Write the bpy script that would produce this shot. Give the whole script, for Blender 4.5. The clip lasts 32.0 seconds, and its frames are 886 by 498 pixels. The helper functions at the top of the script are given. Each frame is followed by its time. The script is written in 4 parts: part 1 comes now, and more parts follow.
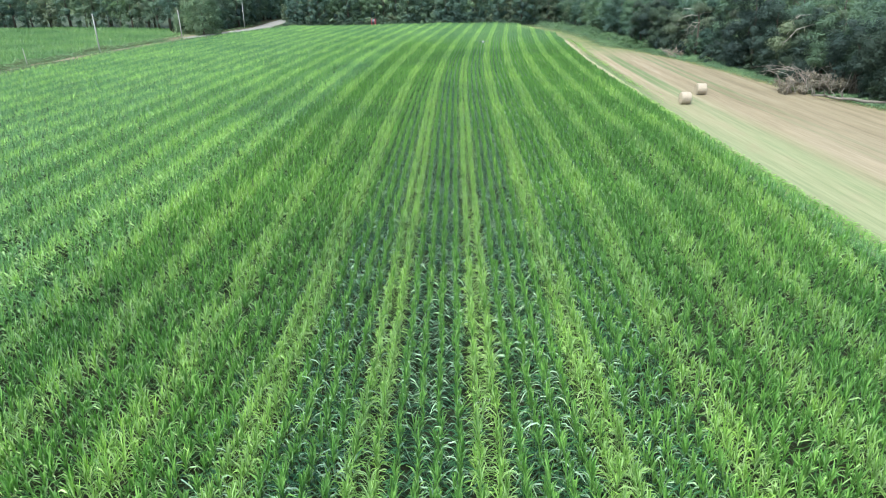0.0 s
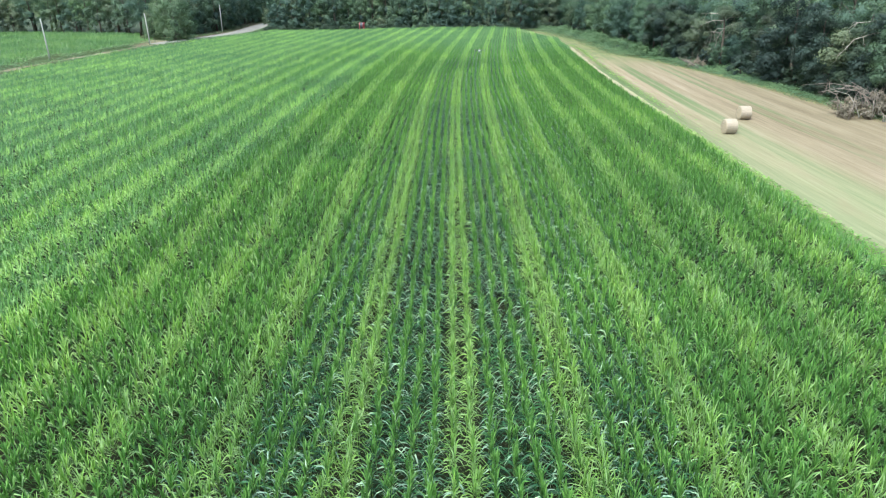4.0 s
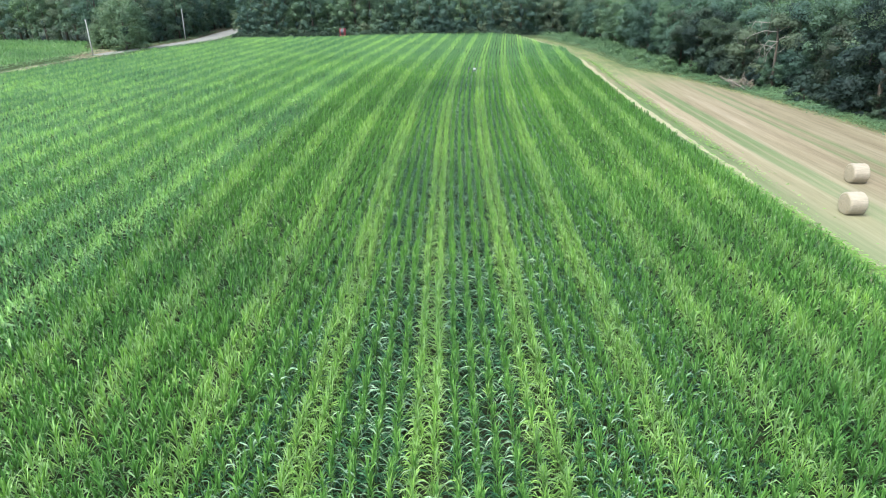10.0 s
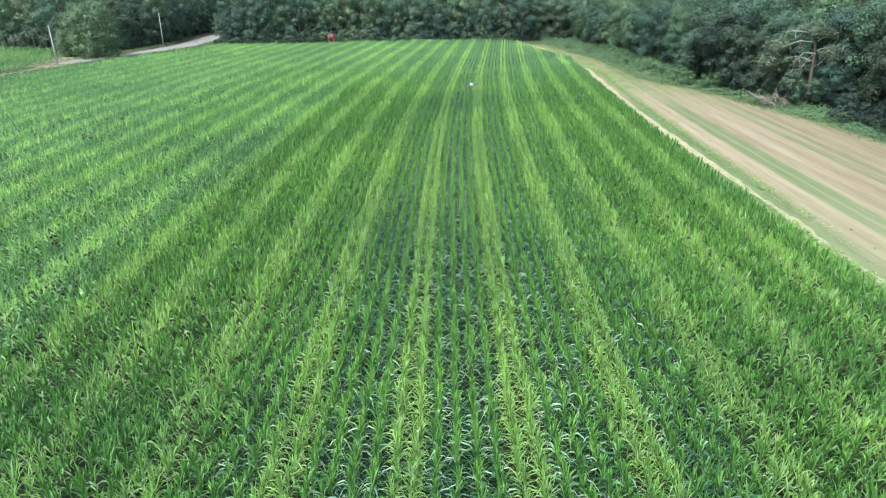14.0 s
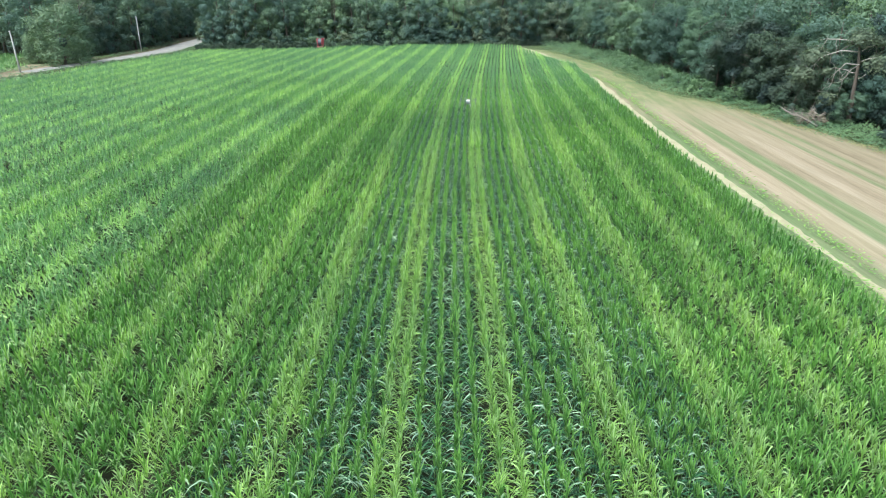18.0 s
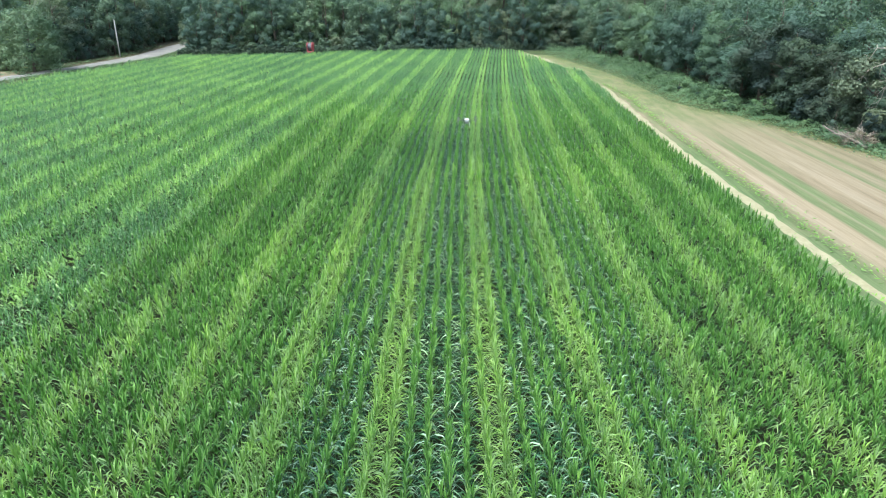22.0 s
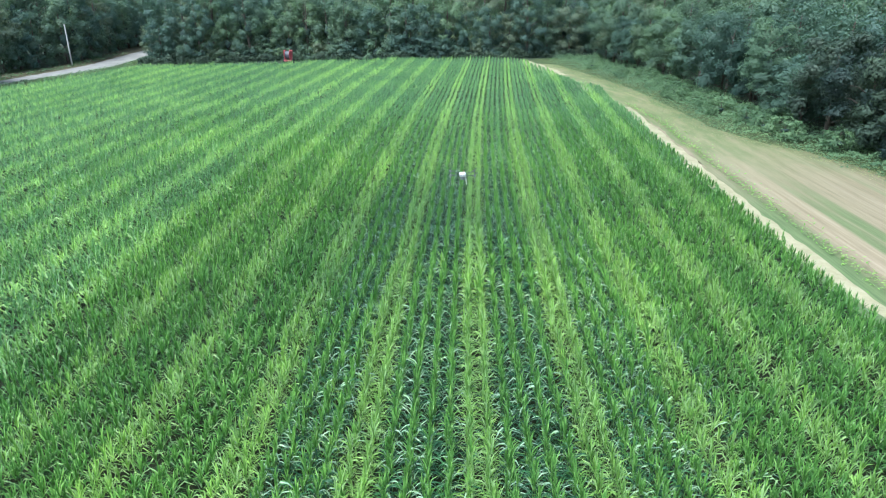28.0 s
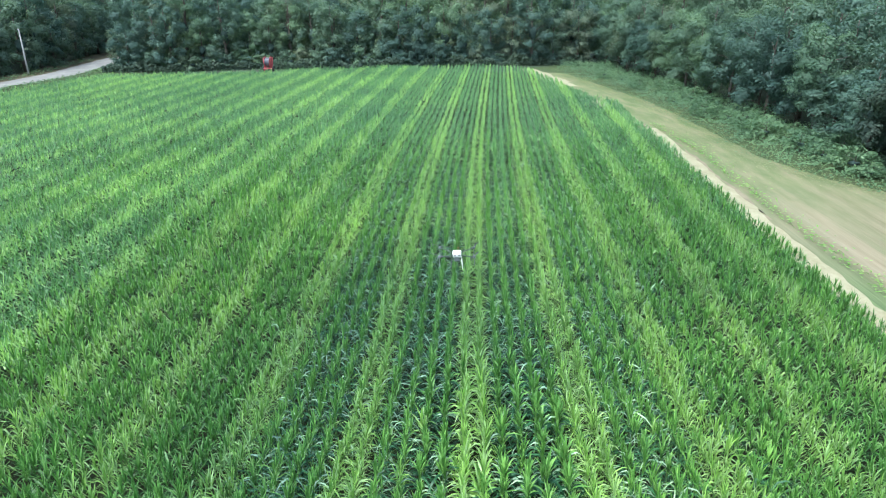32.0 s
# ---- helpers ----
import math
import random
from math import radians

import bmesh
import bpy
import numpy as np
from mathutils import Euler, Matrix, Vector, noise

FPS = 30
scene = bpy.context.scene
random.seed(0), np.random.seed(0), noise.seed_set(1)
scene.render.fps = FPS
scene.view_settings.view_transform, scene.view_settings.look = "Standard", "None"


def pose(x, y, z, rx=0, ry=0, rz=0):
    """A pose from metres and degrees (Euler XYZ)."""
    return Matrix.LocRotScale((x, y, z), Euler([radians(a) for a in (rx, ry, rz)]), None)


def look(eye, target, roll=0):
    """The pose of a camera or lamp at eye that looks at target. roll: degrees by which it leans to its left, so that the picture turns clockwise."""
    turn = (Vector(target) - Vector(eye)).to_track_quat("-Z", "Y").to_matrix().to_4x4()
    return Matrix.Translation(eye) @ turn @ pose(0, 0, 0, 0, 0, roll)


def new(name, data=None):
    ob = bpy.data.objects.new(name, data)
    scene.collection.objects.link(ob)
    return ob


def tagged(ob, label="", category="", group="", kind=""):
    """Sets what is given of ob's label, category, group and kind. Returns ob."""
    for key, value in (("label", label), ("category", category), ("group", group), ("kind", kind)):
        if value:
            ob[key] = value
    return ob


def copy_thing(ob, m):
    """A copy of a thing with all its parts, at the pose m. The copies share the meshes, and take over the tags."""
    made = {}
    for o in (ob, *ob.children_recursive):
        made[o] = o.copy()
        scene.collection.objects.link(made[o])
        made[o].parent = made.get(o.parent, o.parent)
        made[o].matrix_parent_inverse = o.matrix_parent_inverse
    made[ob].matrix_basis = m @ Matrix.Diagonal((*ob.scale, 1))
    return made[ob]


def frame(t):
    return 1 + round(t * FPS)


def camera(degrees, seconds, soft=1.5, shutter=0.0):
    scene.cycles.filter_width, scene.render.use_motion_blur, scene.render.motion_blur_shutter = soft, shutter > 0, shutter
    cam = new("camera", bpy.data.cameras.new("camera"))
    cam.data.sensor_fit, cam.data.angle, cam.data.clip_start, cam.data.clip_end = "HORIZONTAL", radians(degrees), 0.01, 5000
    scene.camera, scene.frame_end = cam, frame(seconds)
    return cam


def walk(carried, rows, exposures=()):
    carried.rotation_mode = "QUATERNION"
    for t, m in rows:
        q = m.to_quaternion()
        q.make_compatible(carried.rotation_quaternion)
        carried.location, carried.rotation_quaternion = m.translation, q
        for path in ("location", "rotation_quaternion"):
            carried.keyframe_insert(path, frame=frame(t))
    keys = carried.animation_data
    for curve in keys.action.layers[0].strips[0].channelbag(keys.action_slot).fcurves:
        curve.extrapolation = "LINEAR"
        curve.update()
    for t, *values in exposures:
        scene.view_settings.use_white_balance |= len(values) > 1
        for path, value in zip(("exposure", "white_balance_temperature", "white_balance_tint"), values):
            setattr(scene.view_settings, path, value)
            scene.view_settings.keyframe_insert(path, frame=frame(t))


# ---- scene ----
cam = camera(67.9, 32.0, 1.05)
METRES, EYE, TILT, LEAN, TURN = 113.8, 15.25, 0.0, 0.0, 4.3
ROWS = [
    (0.0, 0.0, 0.0, 0.0, -0.15, -22.18, 0.37),
    (0.5, 0.0009, 0.0167, 0.0001, -0.23, -22.17, 0.37),
    (1.0, 0.0018, 0.0344, 0.0002, -0.29, -22.15, 0.36),
    (1.5, 0.0029, 0.0534, 0.0002, -0.33, -22.13, 0.36),
    (2.0, 0.0039, 0.0735, 0.0003, -0.36, -22.12, 0.34),
    (2.5, 0.0051, 0.0942, 0.0002, -0.36, -22.1, 0.35),
    (3.0, 0.0063, 0.1154, -0.0, -0.41, -22.11, 0.35),
    (3.5, 0.0076, 0.1368, -0.0003, -0.44, -22.11, 0.36),
    (5.5, 0.0132, 0.2212, -0.0005, -0.54, -22.13, 0.34),
    (6.0, 0.0144, 0.2422, -0.0006, -0.6, -22.11, 0.35),
    (6.5, 0.0157, 0.2627, -0.0006, -0.64, -22.11, 0.34),
    (7.0, 0.017, 0.2826, -0.0006, -0.66, -22.11, 0.36),
    (7.5, 0.0182, 0.3016, -0.0006, -0.67, -22.1, 0.36),
    (8.0, 0.0193, 0.32, -0.0005, -0.69, -22.08, 0.34),
    (8.5, 0.0203, 0.3365, -0.0003, -0.72, -22.08, 0.34),
    (9.0, 0.0214, 0.3537, -0.0001, -0.74, -22.07, 0.33),
    (9.5, 0.0223, 0.3703, 0.0001, -0.76, -22.07, 0.33),
    (10.0, 0.0233, 0.3858, 0.0003, -0.82, -22.06, 0.34),
    (10.5, 0.0241, 0.4006, 0.0007, -0.87, -22.04, 0.32),
    (11.0, 0.0251, 0.4153, 0.001, -0.93, -22.03, 0.32),
    (11.5, 0.026, 0.4297, 0.0011, -0.96, -22.0, 0.31),
    (12.0, 0.0268, 0.444, 0.0014, -0.98, -21.99, 0.3),
    (12.5, 0.0277, 0.4581, 0.0017, -0.99, -21.97, 0.31),
    (13.0, 0.0285, 0.472, 0.002, -1.01, -21.96, 0.3),
    (13.5, 0.0295, 0.4858, 0.0023, -1.02, -21.96, 0.31),
    (14.0, 0.0304, 0.4996, 0.0024, -1.04, -21.94, 0.31),
    (14.5, 0.0313, 0.513, 0.0026, -1.07, -21.93, 0.33),
    (16.5, 0.0353, 0.5648, 0.0033, -1.15, -21.91, 0.31),
    (17.0, 0.0362, 0.5772, 0.0033, -1.16, -21.9, 0.32),
    (17.5, 0.037, 0.5893, 0.0033, -1.19, -21.89, 0.32),
    (18.0, 0.0378, 0.6012, 0.0034, -1.2, -21.87, 0.33),
    (18.5, 0.0385, 0.6128, 0.0035, -1.2, -21.85, 0.32),
    (19.0, 0.0392, 0.6242, 0.0036, -1.22, -21.85, 0.33),
    (19.5, 0.04, 0.6357, 0.0036, -1.25, -21.83, 0.33),
    (20.0, 0.0407, 0.6471, 0.0036, -1.26, -21.82, 0.35),
    (20.5, 0.0415, 0.6586, 0.0035, -1.27, -21.81, 0.38),
    (21.0, 0.0421, 0.6704, 0.0036, -1.27, -21.8, 0.4),
    (21.5, 0.0426, 0.6823, 0.0036, -1.28, -21.8, 0.37),
    (22.0, 0.0432, 0.6946, 0.0036, -1.29, -21.78, 0.35),
    (22.5, 0.0442, 0.7073, 0.0037, -1.29, -21.79, 0.36),
    (23.0, 0.045, 0.7206, 0.0037, -1.35, -21.77, 0.35),
    (23.5, 0.0458, 0.7341, 0.0038, -1.35, -21.76, 0.35),
    (24.0, 0.0466, 0.7481, 0.0039, -1.37, -21.77, 0.37),
    (24.5, 0.0477, 0.7623, 0.004, -1.37, -21.77, 0.39),
    (25.0, 0.0486, 0.7769, 0.004, -1.39, -21.75, 0.38),
    (25.5, 0.0497, 0.7916, 0.004, -1.38, -21.74, 0.38),
    (27.5, 0.0538, 0.853, 0.0042, -1.4, -21.79, 0.36),
    (28.0, 0.0548, 0.8688, 0.0041, -1.42, -21.78, 0.34),
    (28.5, 0.0559, 0.8847, 0.0041, -1.43, -21.76, 0.34),
    (29.0, 0.0568, 0.9005, 0.004, -1.45, -21.74, 0.34),
    (29.5, 0.0581, 0.9166, 0.004, -1.46, -21.77, 0.35),
    (30.0, 0.0592, 0.9326, 0.004, -1.47, -21.77, 0.31),
    (30.5, 0.0604, 0.9488, 0.004, -1.48, -21.77, 0.33),
    (31.0, 0.0614, 0.965, 0.004, -1.47, -21.76, 0.33),
    (31.5, 0.0624, 0.9814, 0.004, -1.49, -21.77, 0.32),
    (32.0, 0.0637, 0.9979, 0.0039, -1.48, -21.75, 0.33),
]
walk(cam, [(t, pose(0, 0, EYE, TILT, LEAN, TURN) @ pose(METRES * x, METRES * y, METRES * z, 90 + pitch, roll, yaw)) for t, x, y, z, yaw, pitch, roll in ROWS],
     exposures=((0.0, 1.54, 6050, 2), (20.0, 1.54, 6000, 2), (23.0, 1.54, 5920, 2), (28.0, 1.54, 5580, 2), (32.0, 1.54, 5600, 2)))

# ---- world and light ----
SUN_EL, SUN_AZ = 63.0, 222.0
world = bpy.data.worlds.new("overcast_sky")
scene.world = world
world.use_nodes = True
wn = world.node_tree
sky = wn.nodes.new("ShaderNodeTexSky")
sky.sky_type, sky.sun_disc = "NISHITA", False
sky.sun_elevation, sky.sun_rotation = radians(SUN_EL), radians(SUN_AZ)
sky.dust_density, sky.air_density = 4.0, 1.0
grey = wn.nodes.new("ShaderNodeHueSaturation")
grey.inputs["Saturation"].default_value = 0.8
wn.links.new(sky.outputs["Color"], grey.inputs["Color"])
wn.links.new(grey.outputs["Color"], wn.nodes["Background"].inputs["Color"])
wn.nodes["Background"].inputs["Strength"].default_value = 0.15
sun = new("sun", bpy.data.lights.new("sun", "SUN"))
sun.data.energy, sun.data.angle, sun.data.color = 1.5, radians(30), (1.0, 0.99, 0.98)
az = radians(SUN_AZ)
sun.matrix_world = look((0, 0, 60), (-math.sin(az) * 60 / math.tan(radians(SUN_EL)), -math.cos(az) * 60 / math.tan(radians(SUN_EL)), 0))

# ---- material helpers ----


def blank(name, rough=0.7, spec=0.3):
    m = bpy.data.materials.new(name)
    m.use_nodes = True
    b = m.node_tree.nodes["Principled BSDF"]
    b.inputs["Roughness"].default_value = rough
    b.inputs["Specular IOR Level"].default_value = spec
    return m, m.node_tree, b


def coords(nt, scale=(1, 1, 1), uv=False):
    c = nt.nodes.new("ShaderNodeTexCoord")
    mp = nt.nodes.new("ShaderNodeMapping")
    mp.inputs["Scale"].default_value = scale
    nt.links.new(c.outputs["UV" if uv else "Object"], mp.inputs["Vector"])
    return mp.outputs["Vector"]


def world_coords(nt, scale=(1, 1, 1)):
    c = nt.nodes.new("ShaderNodeNewGeometry")
    mp = nt.nodes.new("ShaderNodeMapping")
    mp.inputs["Scale"].default_value = scale
    nt.links.new(c.outputs["Position"], mp.inputs["Vector"])
    return mp.outputs["Vector"]


def cloud(nt, vec, scale, detail=4.0, rough=0.55):
    n = nt.nodes.new("ShaderNodeTexNoise")
    n.inputs["Scale"].default_value = scale
    n.inputs["Detail"].default_value = detail
    n.inputs["Roughness"].default_value = rough
    nt.links.new(vec, n.inputs["Vector"])
    return n.outputs["Fac"]


def ramp(nt, fac, stops):
    r = nt.nodes.new("ShaderNodeValToRGB")
    while len(r.color_ramp.elements) < len(stops):
        r.color_ramp.elements.new(0.5)
    for e, (p, c) in zip(r.color_ramp.elements, stops):
        e.position, e.color = p, (*c, 1)
    nt.links.new(fac, r.inputs["Fac"])
    return r.outputs["Color"]


def blend(nt, fac, a, b, how="MIX"):
    n = nt.nodes.new("ShaderNodeMix")
    n.data_type, n.blend_type = "RGBA", how
    for value, socket in ((fac, n.inputs[0]), (a, n.inputs[6]), (b, n.inputs[7])):
        if isinstance(value, (int, float)):
            socket.default_value = value
        elif isinstance(value, tuple):
            socket.default_value = (*value, 1)
        else:
            nt.links.new(value, socket)
    return n.outputs[2]


def relief(nt, bsdf, height, strength=0.4, distance=0.05):
    b = nt.nodes.new("ShaderNodeBump")
    b.inputs["Strength"].default_value, b.inputs["Distance"].default_value = strength, distance
    nt.links.new(height, b.inputs["Height"])
    nt.links.new(b.outputs["Normal"], bsdf.inputs["Normal"])


def leaf_material(name, dark, light, rough=0.45, spec=0.4, through_light=0.25, patch=0.06, per_object=0.0, pale=None, glint_from=0.66, plant=0.0):
    """Leaves: each leaf has its own tone, and broad patches drift in colour. pale: leaves coloured as sky glints."""
    m, nt, b = blank(name, rough, spec)
    g = nt.nodes.new("ShaderNodeNewGeometry")
    own = nt.nodes.new("ShaderNodeObjectInfo")
    mixed = nt.nodes.new("ShaderNodeMath")
    mixed.operation = "ADD"
    nt.links.new(g.outputs["Random Per Island"], mixed.inputs[0])
    nt.links.new(own.outputs["Random"], mixed.inputs[1])
    wrapped = nt.nodes.new("ShaderNodeMath")
    wrapped.operation = "FRACT"
    nt.links.new(mixed.outputs[0], wrapped.inputs[0])
    col = ramp(nt, wrapped.outputs[0], [(0.0, dark), (0.6, tuple((a + c) / 2 for a, c in zip(dark, light))), (1.0, light)] if not pale else [(0.0, dark), (0.45, light), (glint_from - 0.06, light), (glint_from, pale), (1.0, tuple(1.4 * c for c in pale))])
    tone = ramp(nt, cloud(nt, world_coords(nt), patch, 3.0), [(0.3, (0.72, 0.78, 0.8)), (0.7, (1.25, 1.18, 1.0))])
    col = blend(nt, 1.0, col, tone, "MULTIPLY")
    if plant:
        # Random plant tone; its wide range also stands in for shade between plants.
        clump_tone = ramp(nt, cloud(nt, world_coords(nt, (1.0, 1.0, 0.15)), 2.3, 2.5, 0.6), [(0.36, (0.42, 0.48, 0.55)), (0.5, (0.95, 0.97, 1.0)), (0.64, (1.62, 1.52, 1.35))])
        col = blend(nt, plant, col, blend(nt, 1.0, col, clump_tone, "MULTIPLY"))
    if per_object:
        o = nt.nodes.new("ShaderNodeObjectInfo")
        each = ramp(nt, o.outputs["Random"], [(0.0, (0.58, 0.68, 0.76)), (0.3, (0.8, 0.9, 0.98)), (0.6, (1.0, 1.02, 0.95)), (0.75, (1.22, 1.26, 1.0)), (0.88, (1.28, 1.3, 1.05)), (0.92, (1.22, 1.04, 0.94)), (1.0, (1.08, 0.93, 0.86))])
        col = blend(nt, per_object, col, blend(nt, 1.0, col, each, "MULTIPLY"))
    nt.links.new(col, b.inputs["Base Color"])
    tr = nt.nodes.new("ShaderNodeBsdfTranslucent")
    nt.links.new(blend(nt, 1.0, col, (1.15, 1.25, 0.7), "MULTIPLY"), tr.inputs["Color"])
    mix = nt.nodes.new("ShaderNodeMixShader")
    mix.inputs[0].default_value = through_light
    nt.links.new(b.outputs[0], mix.inputs[1])
    nt.links.new(tr.outputs[0], mix.inputs[2])
    nt.links.new(mix.outputs[0], nt.nodes["Material Output"].inputs["Surface"])
    return m


def worn(name, stops, scale=3.0, rough=0.7, spec=0.3, metal=0.0, bump=0.2, stretch=(1, 1, 1)):
    """A painted, wooden or mineral surface with stains at two scales."""
    m, nt, b = blank(name, rough, spec)
    v = coords(nt, stretch)
    big, fine = cloud(nt, v, scale, 5.0, 0.6), cloud(nt, v, scale * 9, 3.0)
    col = blend(nt, 0.35, ramp(nt, big, stops), ramp(nt, fine, stops))
    nt.links.new(col, b.inputs["Base Color"])
    b.inputs["Metallic"].default_value = metal
    relief(nt, b, fine, bump, 0.02)
    return m


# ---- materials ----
# Low leaves: dark tone for row shade, pale share standing for glints.
M_DARK_CORN = leaf_material("corn_leaf_dark", (0.01, 0.041, 0.017), (0.04, 0.114, 0.052), 0.34, 0.22, 0.12, pale=(0.215, 0.315, 0.225), glint_from=0.76, plant=0.72)
M_DEEP_CORN = leaf_material("corn_leaf_deep", (0.012, 0.044, 0.009), (0.04, 0.11, 0.022), 0.36, 0.22, 0.12, pale=(0.18, 0.28, 0.125), glint_from=0.76, plant=0.72)
# Dark-row leaf copy for distant plants, haze and sky light in its colour.
M_DARK_CORN_HAZED = leaf_material("corn_leaf_old", (0.085, 0.192, 0.078), (0.182, 0.33, 0.143), 0.42, 0.4, 0.25, plant=0.35)
# Young whorl leaves, lightened further in colour so row tops read as lit.
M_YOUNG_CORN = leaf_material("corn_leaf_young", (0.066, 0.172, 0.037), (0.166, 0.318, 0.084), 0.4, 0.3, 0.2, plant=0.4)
# Yellow-green leaf; here too the pale share is painted highlight.
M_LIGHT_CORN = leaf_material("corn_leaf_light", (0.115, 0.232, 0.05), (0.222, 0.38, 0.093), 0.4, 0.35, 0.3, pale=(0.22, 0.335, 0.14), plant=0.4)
# Light-row leaf copy for distant plants, paled for haze the same way.
M_LIGHT_CORN_HAZED = leaf_material("corn_leaf_open", (0.2, 0.36, 0.115), (0.29, 0.465, 0.16), 0.42, 0.4, 0.3, plant=0.4)
# Second field's leaf, greyed in colour for haze.
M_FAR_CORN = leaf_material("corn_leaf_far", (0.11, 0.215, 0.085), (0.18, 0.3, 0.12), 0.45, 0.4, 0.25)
M_STALK = worn("corn_stalk", [(0.3, (0.10, 0.2, 0.05)), (0.7, (0.2, 0.3, 0.09))], 8, 0.6)
# Woodland foliage darkened: shade of the wood's hollows is in the colour.
M_CROWN_SHADED = leaf_material("broadleaf", (0.044, 0.067, 0.058), (0.056, 0.083, 0.068), 0.6, 0.25, 0.32, 0.04, 0.9)
# Same foliage lifted and greyed: distance haze is in its colour.
M_CROWN_HAZED = leaf_material("far_broadleaf", (0.108, 0.162, 0.136), (0.126, 0.186, 0.152), 0.6, 0.2, 0.4, 0.04, 0.9)
# Lighter copy of that foliage, for crowns that catch the light.
M_CROWN_LIT = leaf_material("field_edge_leaf", (0.094, 0.146, 0.109), (0.114, 0.173, 0.125), 0.6, 0.25, 0.32, 0.04, 0.9)
M_LANE_TREE = leaf_material("lane_tree_leaf", (0.085, 0.14, 0.088), (0.13, 0.195, 0.115), 0.6, 0.25, 0.2)
# Undergrowth leaf, darkened in colour for shade at the wood's foot.
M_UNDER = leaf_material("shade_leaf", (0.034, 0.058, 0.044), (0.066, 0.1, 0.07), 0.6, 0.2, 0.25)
# For the filler inside crowns: their inner shade as a colour.
M_CROWN_FILL = worn("deep_foliage", [(0.3, (0.042, 0.065, 0.056)), (0.7, (0.07, 0.106, 0.086))], 0.8, 0.8, 0.1, 0, 1.0)
# Litter with the shade under the trees mixed into its colour.
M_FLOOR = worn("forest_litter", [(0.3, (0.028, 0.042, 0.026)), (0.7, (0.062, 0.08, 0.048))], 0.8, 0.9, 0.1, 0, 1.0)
M_CROWN_PALE = leaf_material("dry_broadleaf", (0.08, 0.112, 0.074), (0.132, 0.165, 0.108), 0.6, 0.3, 0.2)
M_CROWN_BROWN = leaf_material("withered_leaf", (0.12, 0.105, 0.085), (0.26, 0.235, 0.195), 0.8, 0.2, 0.1)
M_WEED = leaf_material("weed_leaf", (0.072, 0.135, 0.074), (0.125, 0.2, 0.105), 0.55, 0.3, 0.25, 0.15)
M_GRASS = leaf_material("grass_blade", (0.135, 0.175, 0.07), (0.23, 0.25, 0.125), 0.6, 0.3, 0.25, 0.2)
M_MARGIN = leaf_material("margin_grass", (0.12, 0.245, 0.05), (0.205, 0.35, 0.095), 0.6, 0.25, 0.3, 0.2)
M_BARK = worn("bark", [(0.3, (0.045, 0.038, 0.03)), (0.7, (0.14, 0.12, 0.095))], 2.5, 0.9, 0.2, 0, 0.6, (4, 4, 0.7))
M_DEAD = worn("bleached_wood", [(0.25, (0.16, 0.15, 0.12)), (0.7, (0.4, 0.375, 0.32))], 2.0, 0.85, 0.2, 0, 0.5, (4, 4, 0.7))
M_LOG = worn("weathered_log", [(0.25, (0.075, 0.067, 0.055)), (0.7, (0.205, 0.185, 0.155))], 2.0, 0.85, 0.2, 0, 0.5, (0.7, 4, 4))
M_TWIG = worn("dead_twigs", [(0.3, (0.13, 0.11, 0.09)), (0.75, (0.33, 0.29, 0.245))], 3.0, 0.9, 0.2)
M_POLE = worn("weathered_pole", [(0.3, (0.3, 0.29, 0.27)), (0.7, (0.48, 0.47, 0.44))], 1.5, 0.85, 0.2, 0, 0.4, (6, 6, 0.4))
M_WRAP = worn("net_wrap", [(0.3, (0.235, 0.196, 0.142)), (0.7, (0.37, 0.318, 0.245))], 2.0, 0.75, 0.3, 0, 0.4, (0.8, 8, 8))
M_HAYEND = worn("rolled_hay", [(0.3, (0.26, 0.215, 0.14)), (0.7, (0.38, 0.325, 0.23))], 6.0, 0.95, 0.1, 0, 0.8)
M_RED = worn("red_paint", [(0.3, (0.33, 0.058, 0.065)), (0.75, (0.47, 0.12, 0.125))], 2.0, 0.45, 0.4)
M_HOSE = worn("black_hose", [(0.3, (0.06, 0.062, 0.072)), (0.7, (0.135, 0.14, 0.155))], 3.0, 0.5)
M_RUBBER = worn("rubber", [(0.3, (0.02, 0.02, 0.02)), (0.7, (0.06, 0.055, 0.05))], 4.0, 0.9)
M_YELLOW = worn("yellow_paint", [(0.3, (0.35, 0.27, 0.12)), (0.7, (0.5, 0.42, 0.25))], 3.0, 0.5)
M_STEEL = worn("galvanised", [(0.3, (0.35, 0.36, 0.37)), (0.7, (0.6, 0.6, 0.6))], 4.0, 0.45, 0.5, 0.6)
M_WHITE = worn("white_plastic", [(0.3, (0.55, 0.56, 0.57)), (0.7, (0.72, 0.72, 0.71))], 5.0, 0.35, 0.5, 0, 0.05)
M_CARBON = worn("carbon_tube", [(0.3, (0.03, 0.035, 0.035)), (0.7, (0.09, 0.1, 0.1))], 6.0, 0.4, 0.5)
M_GREYPL = worn("grey_plastic", [(0.3, (0.12, 0.13, 0.14)), (0.7, (0.24, 0.25, 0.26))], 5.0, 0.5)

# bare field soil with clods and litter; its near-black green is painted row shade
M_SOIL, nt, b = blank("field_soil", 0.95, 0.1)
v = world_coords(nt)
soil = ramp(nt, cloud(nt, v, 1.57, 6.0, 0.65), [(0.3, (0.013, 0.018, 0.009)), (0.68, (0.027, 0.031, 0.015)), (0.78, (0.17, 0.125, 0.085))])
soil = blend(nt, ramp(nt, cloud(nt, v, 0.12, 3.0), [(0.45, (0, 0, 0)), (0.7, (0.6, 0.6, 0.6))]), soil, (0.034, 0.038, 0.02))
nt.links.new(soil, b.inputs["Base Color"])
